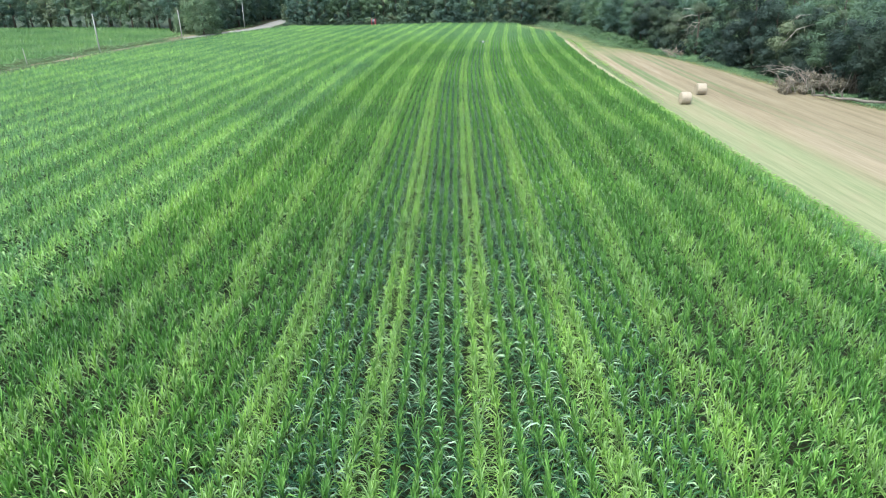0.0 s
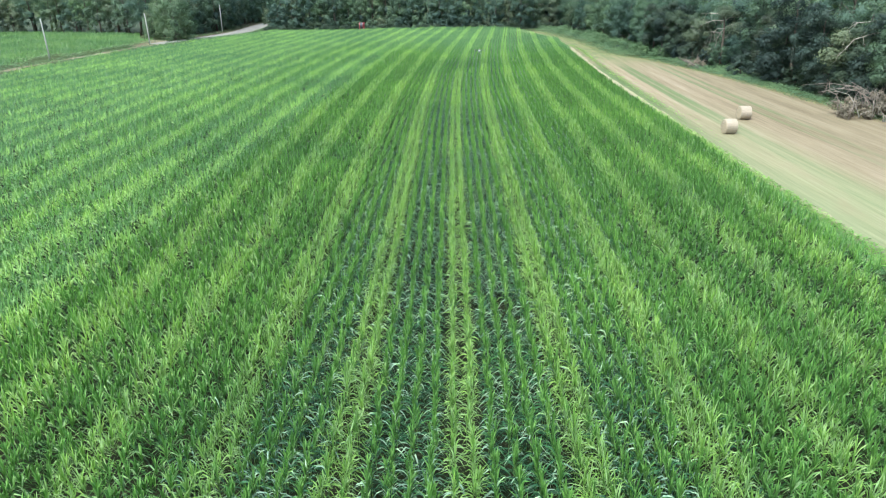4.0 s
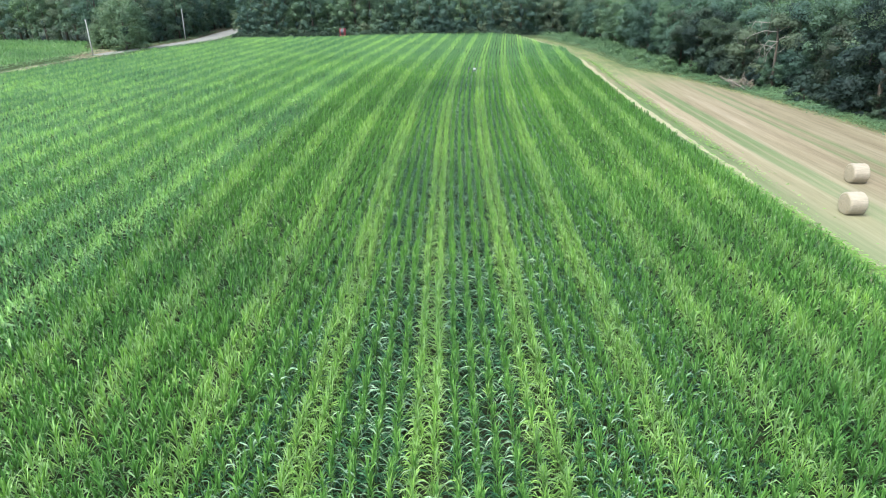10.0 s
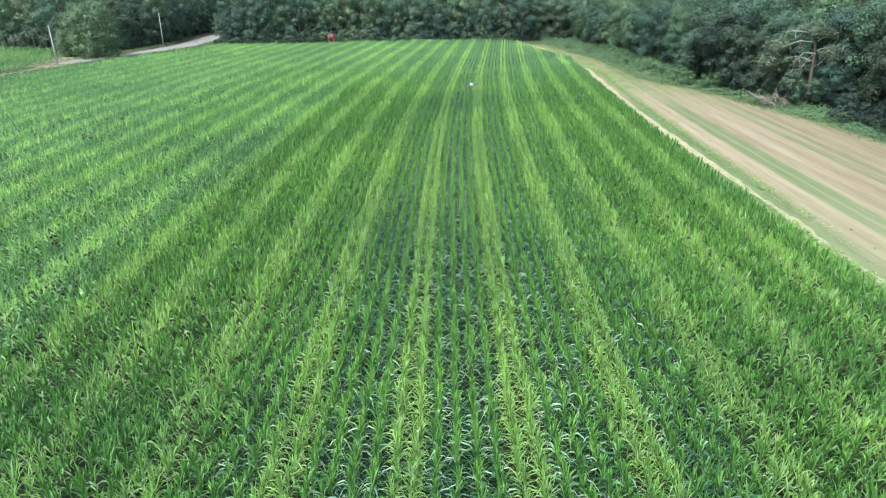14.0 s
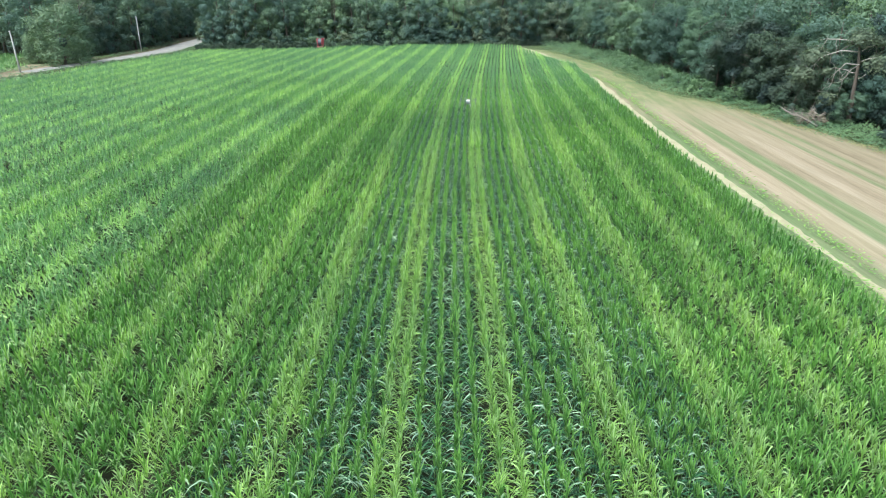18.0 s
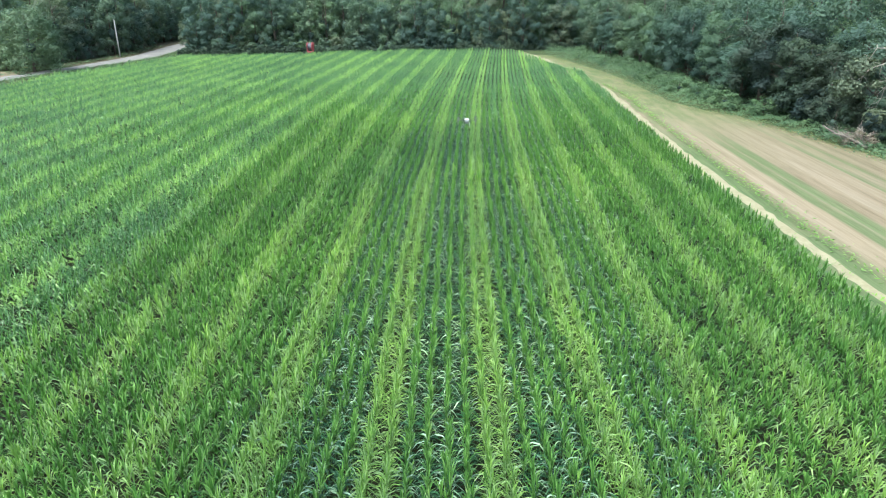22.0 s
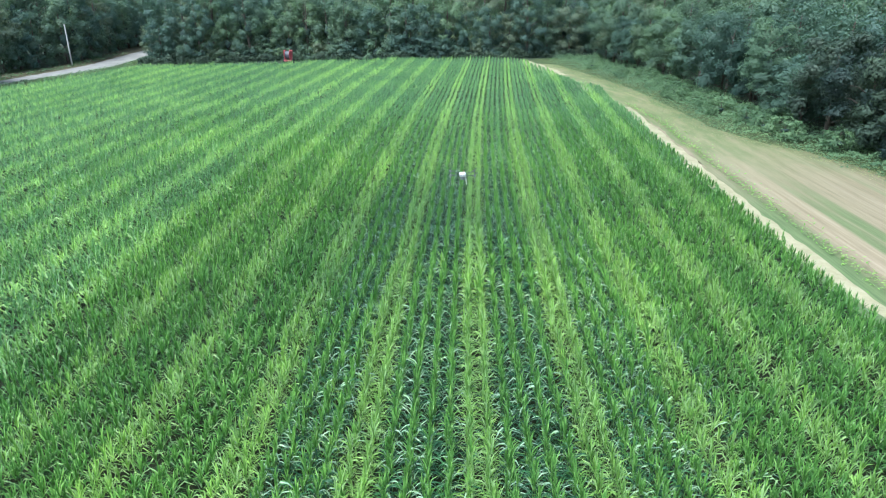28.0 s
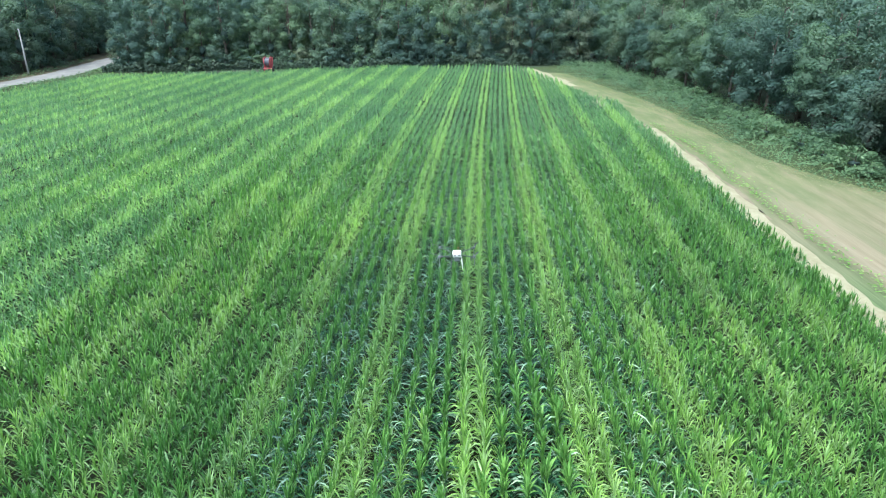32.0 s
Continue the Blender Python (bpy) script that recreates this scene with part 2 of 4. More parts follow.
relief(nt, b, cloud(nt, v, 9.0, 5.0), 0.8, 0.06)

# rough meadow and forest floor
M_GROUND, nt, b = blank("meadow", 0.95, 0.1)
v = world_coords(nt)
col = ramp(nt, cloud(nt, v, 0.5, 6.0, 0.65), [(0.3, (0.025, 0.042, 0.018)), (0.55, (0.05, 0.07, 0.03)), (0.75, (0.11, 0.1, 0.055))])
col = blend(nt, cloud(nt, v, 0.03, 2.0), col, (0.065, 0.088, 0.035))
nt.links.new(col, b.inputs["Base Color"])
relief(nt, b, cloud(nt, v, 6.0, 5.0), 0.7, 0.1)

# mown hay: swaths run along v, green strips between tan stubble
M_HAY, nt, b = blank("hay_stubble", 0.95, 0.1)
vs = coords(nt, (0.9, 0.028, 1), True)
vf = coords(nt, (4.0, 0.16, 1), True)
vb = coords(nt, (0.3, 0.1, 1), True)
tan = ramp(nt, cloud(nt, vs, 0.9, 5.0, 0.6), [(0.32, (0.142, 0.112, 0.068)), (0.5, (0.19, 0.155, 0.098)), (0.68, (0.232, 0.196, 0.134))])
tan = blend(nt, 0.24, tan, ramp(nt, cloud(nt, vf, 1.0, 4.0, 0.7), [(0.35, (0.105, 0.085, 0.05)), (0.65, (0.315, 0.265, 0.18))]))
# thin brown rake lines along the swaths, and wide pale wheelings
lines = ramp(nt, cloud(nt, coords(nt, (1.1, 0.014, 1), True), 1.0, 3.0, 0.6), [(0.33, (0.62, 0.58, 0.54)), (0.45, (1.0, 1.0, 1.0)), (0.6, (1.0, 1.0, 1.0)), (0.72, (1.22, 1.22, 1.24))])
tan = blend(nt, 0.22, tan, blend(nt, 1.0, tan, lines, "MULTIPLY"))
green = ramp(nt, cloud(nt, vf, 1.4, 4.0), [(0.3, (0.06, 0.1, 0.038)), (0.7, (0.11, 0.154, 0.064))])
ragged = ramp(nt, cloud(nt, vb, 1.0, 5.0, 0.7), [(0.3, (0.6, 0.6, 0.6)), (0.48, (1, 1, 1))])
sep = nt.nodes.new("ShaderNodeSeparateXYZ")
nt.links.new(coords(nt, (1, 1, 1), True), sep.inputs[0])
wander = nt.nodes.new("ShaderNodeMath")
wander.operation = "MULTIPLY_ADD"
nt.links.new(cloud(nt, coords(nt, (0.6, 0.03, 1), True), 1.0, 4.0, 0.65), wander.inputs[0])
wander.inputs[1].default_value = 1.1
nt.links.new(sep.outputs[0], wander.inputs[2])
across = nt.nodes.new("ShaderNodeMapRange")
across.inputs["From Max"].default_value = 32.0
nt.links.new(wander.outputs[0], across.inputs["Value"])
along = nt.nodes.new("ShaderNodeMapRange")
along.inputs["From Min"].default_value, along.inputs["From Max"].default_value = 0.0, 250.0
nt.links.new(sep.outputs[1], along.inputs["Value"])
wheelings = ramp(nt, across.outputs[0], [(k / 32, (g, g, g * 1.02)) for k, g in ((3.5, 1.0), (5.0, 1.14), (6.6, 1.14), (8.0, 1.04), (13.0, 1.0), (16.0, 0.93))])
tan = blend(nt, 1.0, tan, wheelings, "MULTIPLY")
# green margin next to the corn, two pairs of missed strips further out
strip = ramp(nt, across.outputs[0], [(k / 32, (g, g, g)) for k, g in ((2.2, 0.95), (3.4, 0.85), (4.5, 0.0), (6.6, 0.0), (6.9, 0.85), (7.35, 0.78), (7.75, 0.38), (8.05, 0.85), (8.7, 0.8), (9.1, 0.0), (13.8, 0.0), (14.2, 0.8), (14.8, 0.15), (15.5, 0.15), (15.9, 0.75), (16.6, 0.05))])
ends = ramp(nt, along.outputs[0], [(k / 250, (g, g, g)) for k, g in ((70, 0.3), (88, 0.5), (110, 1.0), (146, 1.0), (158, 0.3))])
col = blend(nt, blend(nt, 1.0, blend(nt, 1.0, strip, ends, "MULTIPLY"), ragged, "MULTIPLY"), tan, green)
# unmown olive grass where the field narrows, with bare tan patches at its start
wild = ramp(nt, along.outputs[0], [(k / 250, (g, g, g)) for k, g in ((136, 0.0), (156, 0.2), (170, 0.85), (186, 1.0))])
olive = blend(nt, 0.5, ramp(nt, cloud(nt, coords(nt, (1.2, 0.3, 1), True), 0.8, 5.0, 0.65), [(0.28, (0.085, 0.118, 0.044)), (0.5, (0.135, 0.15, 0.068)), (0.72, (0.205, 0.192, 0.108))]), ramp(nt, cloud(nt, coords(nt, (0.4, 0.1, 1), True), 1.0, 6.0, 0.65), [(0.38, (0.078, 0.12, 0.042)), (0.5, (0.13, 0.147, 0.065)), (0.64, (0.21, 0.185, 0.105))]))
col = blend(nt, blend(nt, 1.0, wild, ragged, "MULTIPLY"), col, olive)
# thin regrowth at the near end, on the corn side
near_end = ramp(nt, along.outputs[0], [(k / 250, (g, g, g)) for k, g in ((0, 0.8), (66, 0.7), (84, 0.45), (100, 0.22), (116, 0.05), (124, 0.0))])
corn_side = ramp(nt, across.outputs[0], [(k / 32, (g, g, g)) for k, g in ((7.8, 1.0), (9.4, 0.6), (11.4, 0.05))])
regrowth = blend(nt, 1.0, blend(nt, 1.0, near_end, corn_side, "MULTIPLY"), ragged, "MULTIPLY")
col = blend(nt, regrowth, col, ramp(nt, cloud(nt, vf, 0.8, 5.0), [(0.3, (0.13, 0.166, 0.076)), (0.7, (0.212, 0.238, 0.13))]))
nt.links.new(col, b.inputs["Base Color"])
relief(nt, b, cloud(nt, vf, 3.0, 4.0), 0.5, 0.05)

# pale trampled sand, and packed gravel
M_SAND = worn("pale_sand", [(0.3, (0.19, 0.175, 0.098)), (0.7, (0.32, 0.295, 0.19))], 0.5, 0.95, 0.1)
M_GRAVEL = worn("gravel", [(0.3, (0.15, 0.145, 0.13)), (0.7, (0.25, 0.24, 0.22))], 0.4, 0.95, 0.1)
M_DIRT = worn("dry_dirt", [(0.3, (0.125, 0.105, 0.066)), (0.7, (0.235, 0.2, 0.132))], 0.35, 0.95, 0.1)

# ---- mesh helpers ----


def np_mesh(name, verts, *polys):
    """A mesh from arrays: vertices, and any number of index arrays with three or four columns."""
    me = bpy.data.meshes.new(name)
    verts = np.asarray(verts, np.float32)
    loops = np.concatenate([np.asarray(p, np.int32).ravel() for p in polys])
    sizes = np.concatenate([np.full(len(p), p.shape[1], np.int32) for p in polys])
    me.vertices.add(len(verts))
    me.vertices.foreach_set("co", verts.ravel())
    me.loops.add(len(loops))
    me.loops.foreach_set("vertex_index", loops)
    me.polygons.add(len(sizes))
    me.polygons.foreach_set("loop_start", np.concatenate([[0], np.cumsum(sizes)[:-1]]).astype(np.int32))
    me.update(calc_edges=True)
    me.validate()
    return me


def link_mesh(name, me, material, parent=None, label="", smooth=False):
    me.materials.append(material)
    if smooth:
        me.polygons.foreach_set("use_smooth", np.ones(len(me.polygons), bool))
    ob = new(name, me)
    if parent:
        ob.parent = parent
    return tagged(ob, label)


def part(name, bm, material, parent=None, label="", smooth=True):
    me = bpy.data.meshes.new(name)
    bm.to_mesh(me)
    bm.free()
    return link_mesh(name, me, material, parent, label, smooth)


def box(bm, size, at=(0, 0, 0), turn=(0, 0, 0), bevel=0.0):
    m = pose(*at, *turn) @ Matrix.Diagonal((*size, 1))
    made = bmesh.ops.create_cube(bm, size=1, matrix=m)
    if bevel:
        edges = list({e for q in made["verts"] for e in q.link_edges})
        bmesh.ops.bevel(bm, geom=edges, offset=bevel, segments=2, affect="EDGES", profile=0.6)
    return bm


def rod(bm, a, b, r0, r1=None, sides=8):
    """A capped tapered rod from a to b."""
    a, b = Vector(a), Vector(b)
    d = b - a
    m = Matrix.Translation((a + b) / 2) @ d.to_track_quat("Z", "Y").to_matrix().to_4x4()
    bmesh.ops.create_cone(bm, cap_ends=True, segments=sides, radius1=r0, radius2=r0 if r1 is None else r1, depth=d.length, matrix=m)
    return bm


def limb(bm, points, radii, sides=6):
    """A bent tapered branch through points."""
    rings = []
    for i, (p, r) in enumerate(zip(points, radii)):
        d = Vector(points[min(i + 1, len(points) - 1)]) - Vector(points[max(i - 1, 0)])
        q = d.to_track_quat("Z", "Y")
        rings.append([bm.verts.new(Vector(p) + q @ Vector((r * math.cos(2 * math.pi * k / sides), r * math.sin(2 * math.pi * k / sides), 0))) for k in range(sides)])
    for lo, hi in zip(rings, rings[1:]):
        for k in range(sides):
            bm.faces.new((lo[k], lo[(k + 1) % sides], hi[(k + 1) % sides], hi[k]))
    bm.faces.new(rings[0][::-1])
    bm.faces.new(rings[-1])


def lathe(bm, profile, sides=24, axis="Z"):
    """Turn a profile of (radius, height) round an axis."""
    rings = []
    for r, h in profile:
        ring = []
        for k in range(sides):
            a = 2 * math.pi * k / sides
            u, w = r * math.cos(a), r * math.sin(a)
            ring.append(bm.verts.new({"Z": (u, w, h), "X": (h, u, w), "Y": (u, h, w)}[axis]))
        rings.append(ring)
    for lo, hi in zip(rings, rings[1:]):
        for k in range(sides):
            bm.faces.new((lo[k], lo[(k + 1) % sides], hi[(k + 1) % sides], hi[k]))
    bm.faces.new(rings[0])
    bm.faces.new(rings[-1])
    bmesh.ops.recalc_face_normals(bm, faces=bm.faces)
    return bm


def leaf_cards(rng, points, normals, length, width, spread=0.6):
    """Folded diamond leaves at points, facing roughly along normals."""
    n = len(points)
    p, t, s, lift = leaf_axes(rng, points, normals, length, width, spread)
    v = np.stack([p - t, p + s + lift, p + t, p - s + lift], 1).reshape(-1, 3)
    return v, np.arange(n)[:, None] * 4 + np.array([[0, 3, 2, 1]])


def leaf_axes(rng, points, normals, length, width, spread):
    n = len(points)
    nrm = normals + rng.normal(0, spread, (n, 3))
    nrm /= np.linalg.norm(nrm, axis=1)[:, None] + 1e-9
    t = np.cross(nrm, rng.normal(0, 1, (n, 3)))
    t /= np.linalg.norm(t, axis=1)[:, None] + 1e-9
    s = np.cross(nrm, t)
    size = rng.uniform(0.6, 1.4, n)[:, None]
    return points, t * length * size / 2, s * width * size / 2, nrm * width * size * 0.22


def leaf_tips(rng, points, normals, length, width, spread):
    """Three-cornered leaf sprays, for crowns."""
    n = len(points)
    p, t, s, lift = leaf_axes(rng, points, normals, length, width, spread)
    v = np.stack([p - t * 0.8 + s, p - t * 0.8 - s, p + t * 1.2], 1).reshape(-1, 3)
    return v, np.arange(n)[:, None] * 3 + np.array([[1, 2, 0]])


def smooth_step(a, b, x):
    k = np.clip((x - a) / (b - a), 0, 1)
    return k * k * (3 - 2 * k)


# ---- the plan ----
BEND_Y = [-40, 20, 40, 70, 90, 110, 130, 152, 182, 220, 300]
BEND_SLOPE = [-0.065, -0.062, -0.056, -0.056, -0.05, -0.036, -0.014, 0.0, 0.023, 0.033, 0.04]
_ys = np.arange(-40, 301, 1.0)
_cs = np.cumsum(np.interp(_ys, BEND_Y, BEND_SLOPE))
_cs -= np.interp(100.0, _ys, _cs)


def bend(y):
    """Sideways drift of the crop rows, nought at y = 100."""
    return np.interp(y, _ys, _cs)


def height(x, y):
    """Lie of the land."""
    x, y = np.asarray(x, float), np.asarray(y, float)
    dip = -0.6 * smooth_step(110, 200, y) * smooth_step(12, 28, x)
    rise = 1.0 * smooth_step(235, 275, y) * smooth_step(-60, -80, x)
    return dip + rise


RIGHT_EDGE = 18.95
FAR_Y = 244.0


def row_ends(y):
    """The slanting line on which the rows stop behind the headland."""
    return np.interp(y, [206, 213.8, 226.7, 244.4, 262], [15.6, 15.0, 12.7, 8.8, 4.5])


def corn_right(y):
    """The corn's edge: the last rows stop short, one planter's width at a time."""
    return np.where(np.asarray(y) < 207.5, np.minimum(RIGHT_EDGE + bend(y), 18.2 + 50 * (np.asarray(y) < 180)), row_ends(y))


def field_edge(y):
    """A smooth line along the corn's edge, for the ground beside it."""
    return np.minimum(RIGHT_EDGE + bend(y), np.interp(y, [0, 186, 207, 214, 228, 241, 300], [99, 18.1, 16.0, 14.6, 12.3, 9.4, 0]))


def corn_left(y):
    return np.interp(y, [0, 105, 157, 177, 211, 232, 246], [-80, -81.5, -83, -80, -75, -69, -66])


def corn_far(x):
    return np.interp(x, [-90, -67, -40, -22, -6, 10], [227, 234.5, 239.5, 246, 249.5, 249])


WOOD_EDGE_Y = [20, 85, 105, 128, 144, 160, 180, 205, 230, 262, 270]
WOOD_EDGE_X = [56, 51, 47, 43.5, 40.5, 38, 35, 33, 31, 23, 16]
HAY_EDGE_Y = [-40, 60, 86, 102, 123, 142, 157, 163, 168, 172, 181, 193, 212, 229, 246]
HAY_EDGE_X = [58, 52, 49, 44.5, 42, 39, 35.8, 34.5, 33.0, 30.2, 27.4, 26.8, 25.2, 20.8, 15.9]


def hay_far(y):
    return np.interp(y, HAY_EDGE_Y, HAY_EDGE_X)


def wood_edge(y):
    return np.interp(y, WOOD_EDGE_Y, WOOD_EDGE_X)


def sheet(name, left, right, y0, y1, material, lift, step=2.0, across=8, ragged=0.0, seed=0, **tags):
    """A strip of ground between two edge lines, laid just over the land, with u across and v along in metres."""
    rng = np.random.default_rng(seed)
    ys = np.arange(y0, y1 + step / 2, step)
    lo, hi = left(ys) + rng.normal(0, ragged, len(ys)), right(ys) + rng.normal(0, ragged, len(ys))
    f = np.linspace(0, 1, across + 1)
    x = lo[:, None] + (hi - lo)[:, None] * f[None, :]
    y = np.repeat(ys[:, None], across + 1, 1)
    z = height(x, y) + lift
    n, m = x.shape
    i = (np.arange(n - 1)[:, None] * m + np.arange(m - 1)[None, :]).ravel()[:, None]
    quads = i + np.array([[0, 1, m + 1, m]])
    me = np_mesh(name, np.stack([x, y, z], -1).reshape(-1, 3), quads)
    uv = me.uv_layers.new(name="UVMap")
    u = (x - lo.min() if name == "ground" else x - left(ys)[:, None]).ravel()
    flat = np.stack([u, y.ravel()], 1)[quads.ravel()]
    uv.data.foreach_set("uv", flat.astype(np.float32).ravel())
    ob = link_mesh(name, me, material, smooth=True)
    return tagged(ob, kind="structure", **tags)


# ---- ground ----
ROAD_Y = [195, 202, 220, 243, 270, 330]
ROAD_X = [-91.5, -90.5, -86.5, -84, -83.8, -84]


def road_mid(y):
    return np.interp(y, ROAD_Y, ROAD_X)


gx = np.concatenate([[-2500, -1200, -600, -320], np.arange(-240, 241, 5.0), [320, 600, 1200, 2500]])
gy = np.concatenate([[-2500, -900, -300, -120], np.arange(-60, 401, 5.0), [460, 700, 1300, 2800]])
GX, GY = np.meshgrid(gx, gy)
m = len(gx)
i = (np.arange(len(gy) - 1)[:, None] * m + np.arange(m - 1)[None, :]).ravel()[:, None]
ground = link_mesh("ground", np_mesh("ground", np.stack([GX, GY, height(GX, GY) - 0.03], -1).reshape(-1, 3), i + np.array([[0, 1, m + 1, m]])), M_GROUND, smooth=True)
tagged(ground, "rough green meadow and forest floor", "ground", kind="structure")
sheet("field_soil", lambda y: corn_left(y) - 1.0, lambda y: corn_right(y) + 0.5, -20, 246, M_SOIL, 0.0, 2.0, 24, 0.25, 1, label="crop field soil with brown clods, row shade in its colour", category="soil")
# Sheets under the trees that put the wood's shade into the ground colour.
sheet("forest_floor", lambda y: wood_edge(y) + 1.5, lambda y: wood_edge(y) + 110, 60, 300, M_FLOOR, -0.02, 5.0, 12, 0.5, 71, label="leaf litter darkened for shade under the wood", category="forest floor")
sheet("forest_floor_far", lambda y: np.where(y < 252, -76.0, -76.0), lambda y: np.interp(y, [246, 254, 262, 270], [6, 8, 22, 45]), 246, 302, M_FLOOR, -0.012, 4.0, 24, 0.5, 72, label="leaf litter darkened for shade behind the corn", category="forest floor")
sheet("forest_floor_left", lambda y: -235.0 + 0 * y, lambda y: road_mid(y) - 9.0, 238, 336, M_FLOOR, -0.01, 4.0, 24, 0.4, 73, label="leaf litter darkened for shade left of the lane", category="forest floor")
sheet("hayfield", lambda y: field_edge(y) + 0.5, hay_far, -40, 246, M_HAY, 0.008, 2.0, 12, 0.1, 2, label="mown hay stubble in tan swaths with green strips", category="hayfield")
sheet("sandy_strip", lambda y: corn_right(y) + 1.9 - 1.3 * smooth_step(112, 150, y) + 0.08 * np.sin(y * 0.31), lambda y: corn_right(y) + 2.35 + 0.15 * smooth_step(85, 112, y) - 0.35 * smooth_step(112, 150, y) + 0.1 * np.sin(y * 0.5 + 1), 58, 194, M_SAND, 0.024, 1.0, 3, 0.1, 3, label="pale sandy strip beside the corn", category="track")
sheet("furrow", lambda y: field_edge(y) + 2.1 + 0.12 * np.sin(y * 0.9), lambda y: field_edge(y) + 2.5 + 0.2 * np.sin(y * 0.6 + 2), 160, 196, M_DIRT, 0.018, 1.0, 2, 0.08, 34, label="shallow brown furrow beside the sandy strip", category="furrow")
sheet("sandy_headland", lambda y: row_ends(y) + 0.3, lambda y: row_ends(y) + 3.7 + 0.4 * np.sin(y * 0.7), 228, 252, M_SAND, 0.026, 1.0, 3, 0.2, 33, label="pale bare sand at the row ends", category="track")
sheet("sandy_notch", lambda y: row_ends(y) + 0.5, lambda y: row_ends(y) + 1.9 + 0.3 * np.sin(y * 0.9), 208, 222, M_SAND, 0.026, 1.0, 3, 0.12, 35, label="small patch of bare sand where rows stop short", category="track")
sheet("road", lambda y: road_mid(y) - 2.2, lambda y: road_mid(y) + 2.4 + 2.0 * smooth_step(215, 240, y), 198, 276, M_GRAVEL, 0.03, 2.0, 4, 0.12, 4, label="pale gravel lane leading into the woods", category="road")
sheet("dirt_track", lambda y: np.interp(y, [80, 150, 200], [-92.9, -92.9, -91.5]) - 0.5 * np.sin(y * 0.4), lambda y: np.interp(y, [80, 150, 200], [-91.57, -91.57, -89.5]) + 0.6 * np.sin(y * 0.23), 80, 199, M_DIRT, 0.02, 2.0, 3, 0.35, 5, label="dry dirt track between the two cornfields", category="track")
sheet("dirt_turnout", lambda y: -96 - 3 * smooth_step(196, 204, y), lambda y: -91.5 + 0 * y, 192, 212, M_DIRT, 0.024, 2.0, 3, 0.35, 6, label="bare dirt turnout beside the pole", category="track")

M_LITTER = worn("dry_leaf_litter", [(0.3, (0.06, 0.058, 0.034)), (0.7, (0.125, 0.108, 0.066))], 0.6, 0.95, 0.1)
sheet("lane_verge", lambda y: road_mid(y) - 8.5, lambda y: road_mid(y) - 2.3, 222, 278, M_LITTER, 0.015, 2.0, 4, 0.3, 7, label="brown leaf litter along the shaded lane", category="verge")

# ---- corn ----
ROW, STRIPE0 = 0.67, -0.35
PERIOD = 6 * ROW


def corn_leaves(rng, base, az, z0, length, rise, droop, width, segments):
    """Arching blades. base: x, y, z of the plant's foot; segments 3: two bends, 2: one bend."""
    s = np.linspace(0, 1, segments + 1)
    w = np.interp(s, [0, 0.35, 0.7, 1], [0.55, 1.0, 0.8, 0.0])
    flat = s * (0.55 + 0.45 * s)
    rad = length[:, None] * flat[None, :] * np.cos(rise)[:, None] * 1.05
    up = z0[:, None] + length[:, None] * (s[None, :] * np.sin(rise)[:, None] - droop[:, None] * s[None, :] ** 2.2)
    up = np.maximum(up, 0.06)
    ca, sa = np.cos(az)[:, None], np.sin(az)[:, None]
    mid = np.stack([base[:, :1] + rad * ca, base[:, 1:2] + rad * sa, base[:, 2:3] + up], -1)
    side = np.stack([-sa, ca, 0.25 * rng.normal(0, 1, sa.shape)], -1) * (width[:, None] * w[None, :] / 2)[..., None]
    n = len(az)
    left, right = mid[:, :-1] - side[:, :-1], mid[:, :-1] + side[:, :-1]
    v = np.concatenate([np.stack([left, right], 2).reshape(n, -1, 3), mid[:, -1:]], 1)
    k = v.shape[1]
    i = np.arange(n)[:, None] * k
    quads = np.concatenate([i + np.array([[2 * j, 2 * j + 1, 2 * j + 3, 2 * j + 2]]) for j in range(segments - 1)]) if segments > 1 else None
    tris = i + np.array([[k - 3, k - 2, k - 1]])
    return v.reshape(-1, 3), quads, tris


def corn_stalks(base, tall, r):
    a = np.array([0, 2.094, 4.189])
    ring = np.stack([np.cos(a), np.sin(a), 0 * a], -1) * r
    lo = base[:, None, :] + ring[None]
    hi = base[:, None, :] + ring[None] * 0.5 + np.stack([0 * tall, 0 * tall, tall], -1)[:, None, :]
    i = np.arange(len(base))[:, None] * 6
    quads = np.concatenate([i + np.array([[k, (k + 1) % 3, 3 + (k + 1) % 3, 3 + k]]) for k in range(3)])
    return np.concatenate([lo, hi], 1).reshape(-1, 3), quads


class Heap:
    """Gathers vertices and polygons into one mesh."""

    def __init__(self):
        self.v, self.q, self.t, self.qm, self.tm, self.n = [], [], [], [], [], 0

    def add(self, v, q=None, t=None, slot=0):
        self.v.append(v)
        if q is not None and len(q):
            self.q.append(q + self.n)
            self.qm.append(np.full(len(q), slot, np.int32))
        if t is not None and len(t):
            self.t.append(t + self.n)
            self.tm.append(np.full(len(t), slot, np.int32))
        self.n += len(v)

    def mesh(self, name):
        polys = [np.concatenate(p) for p in (self.q, self.t) if p]
        me = np_mesh(name, np.concatenate(self.v), *polys)
        me.polygons.foreach_set("material_index", np.concatenate(self.qm + self.tm))
        return me


def patch_noise(x, y, scale, seed):
    """Cheap smooth noise from a few sines, about -1 to 1."""
    rng = np.random.default_rng(seed)
    out = 0
    for k in range(6):
        a, f, p = rng.uniform(0, 6.28), scale * rng.uniform(0.5, 1.8), rng.uniform(0, 6.28)
        out = out + np.sin((x * math.cos(a) + y * math.sin(a)) * f + p)
    return out / 3.0


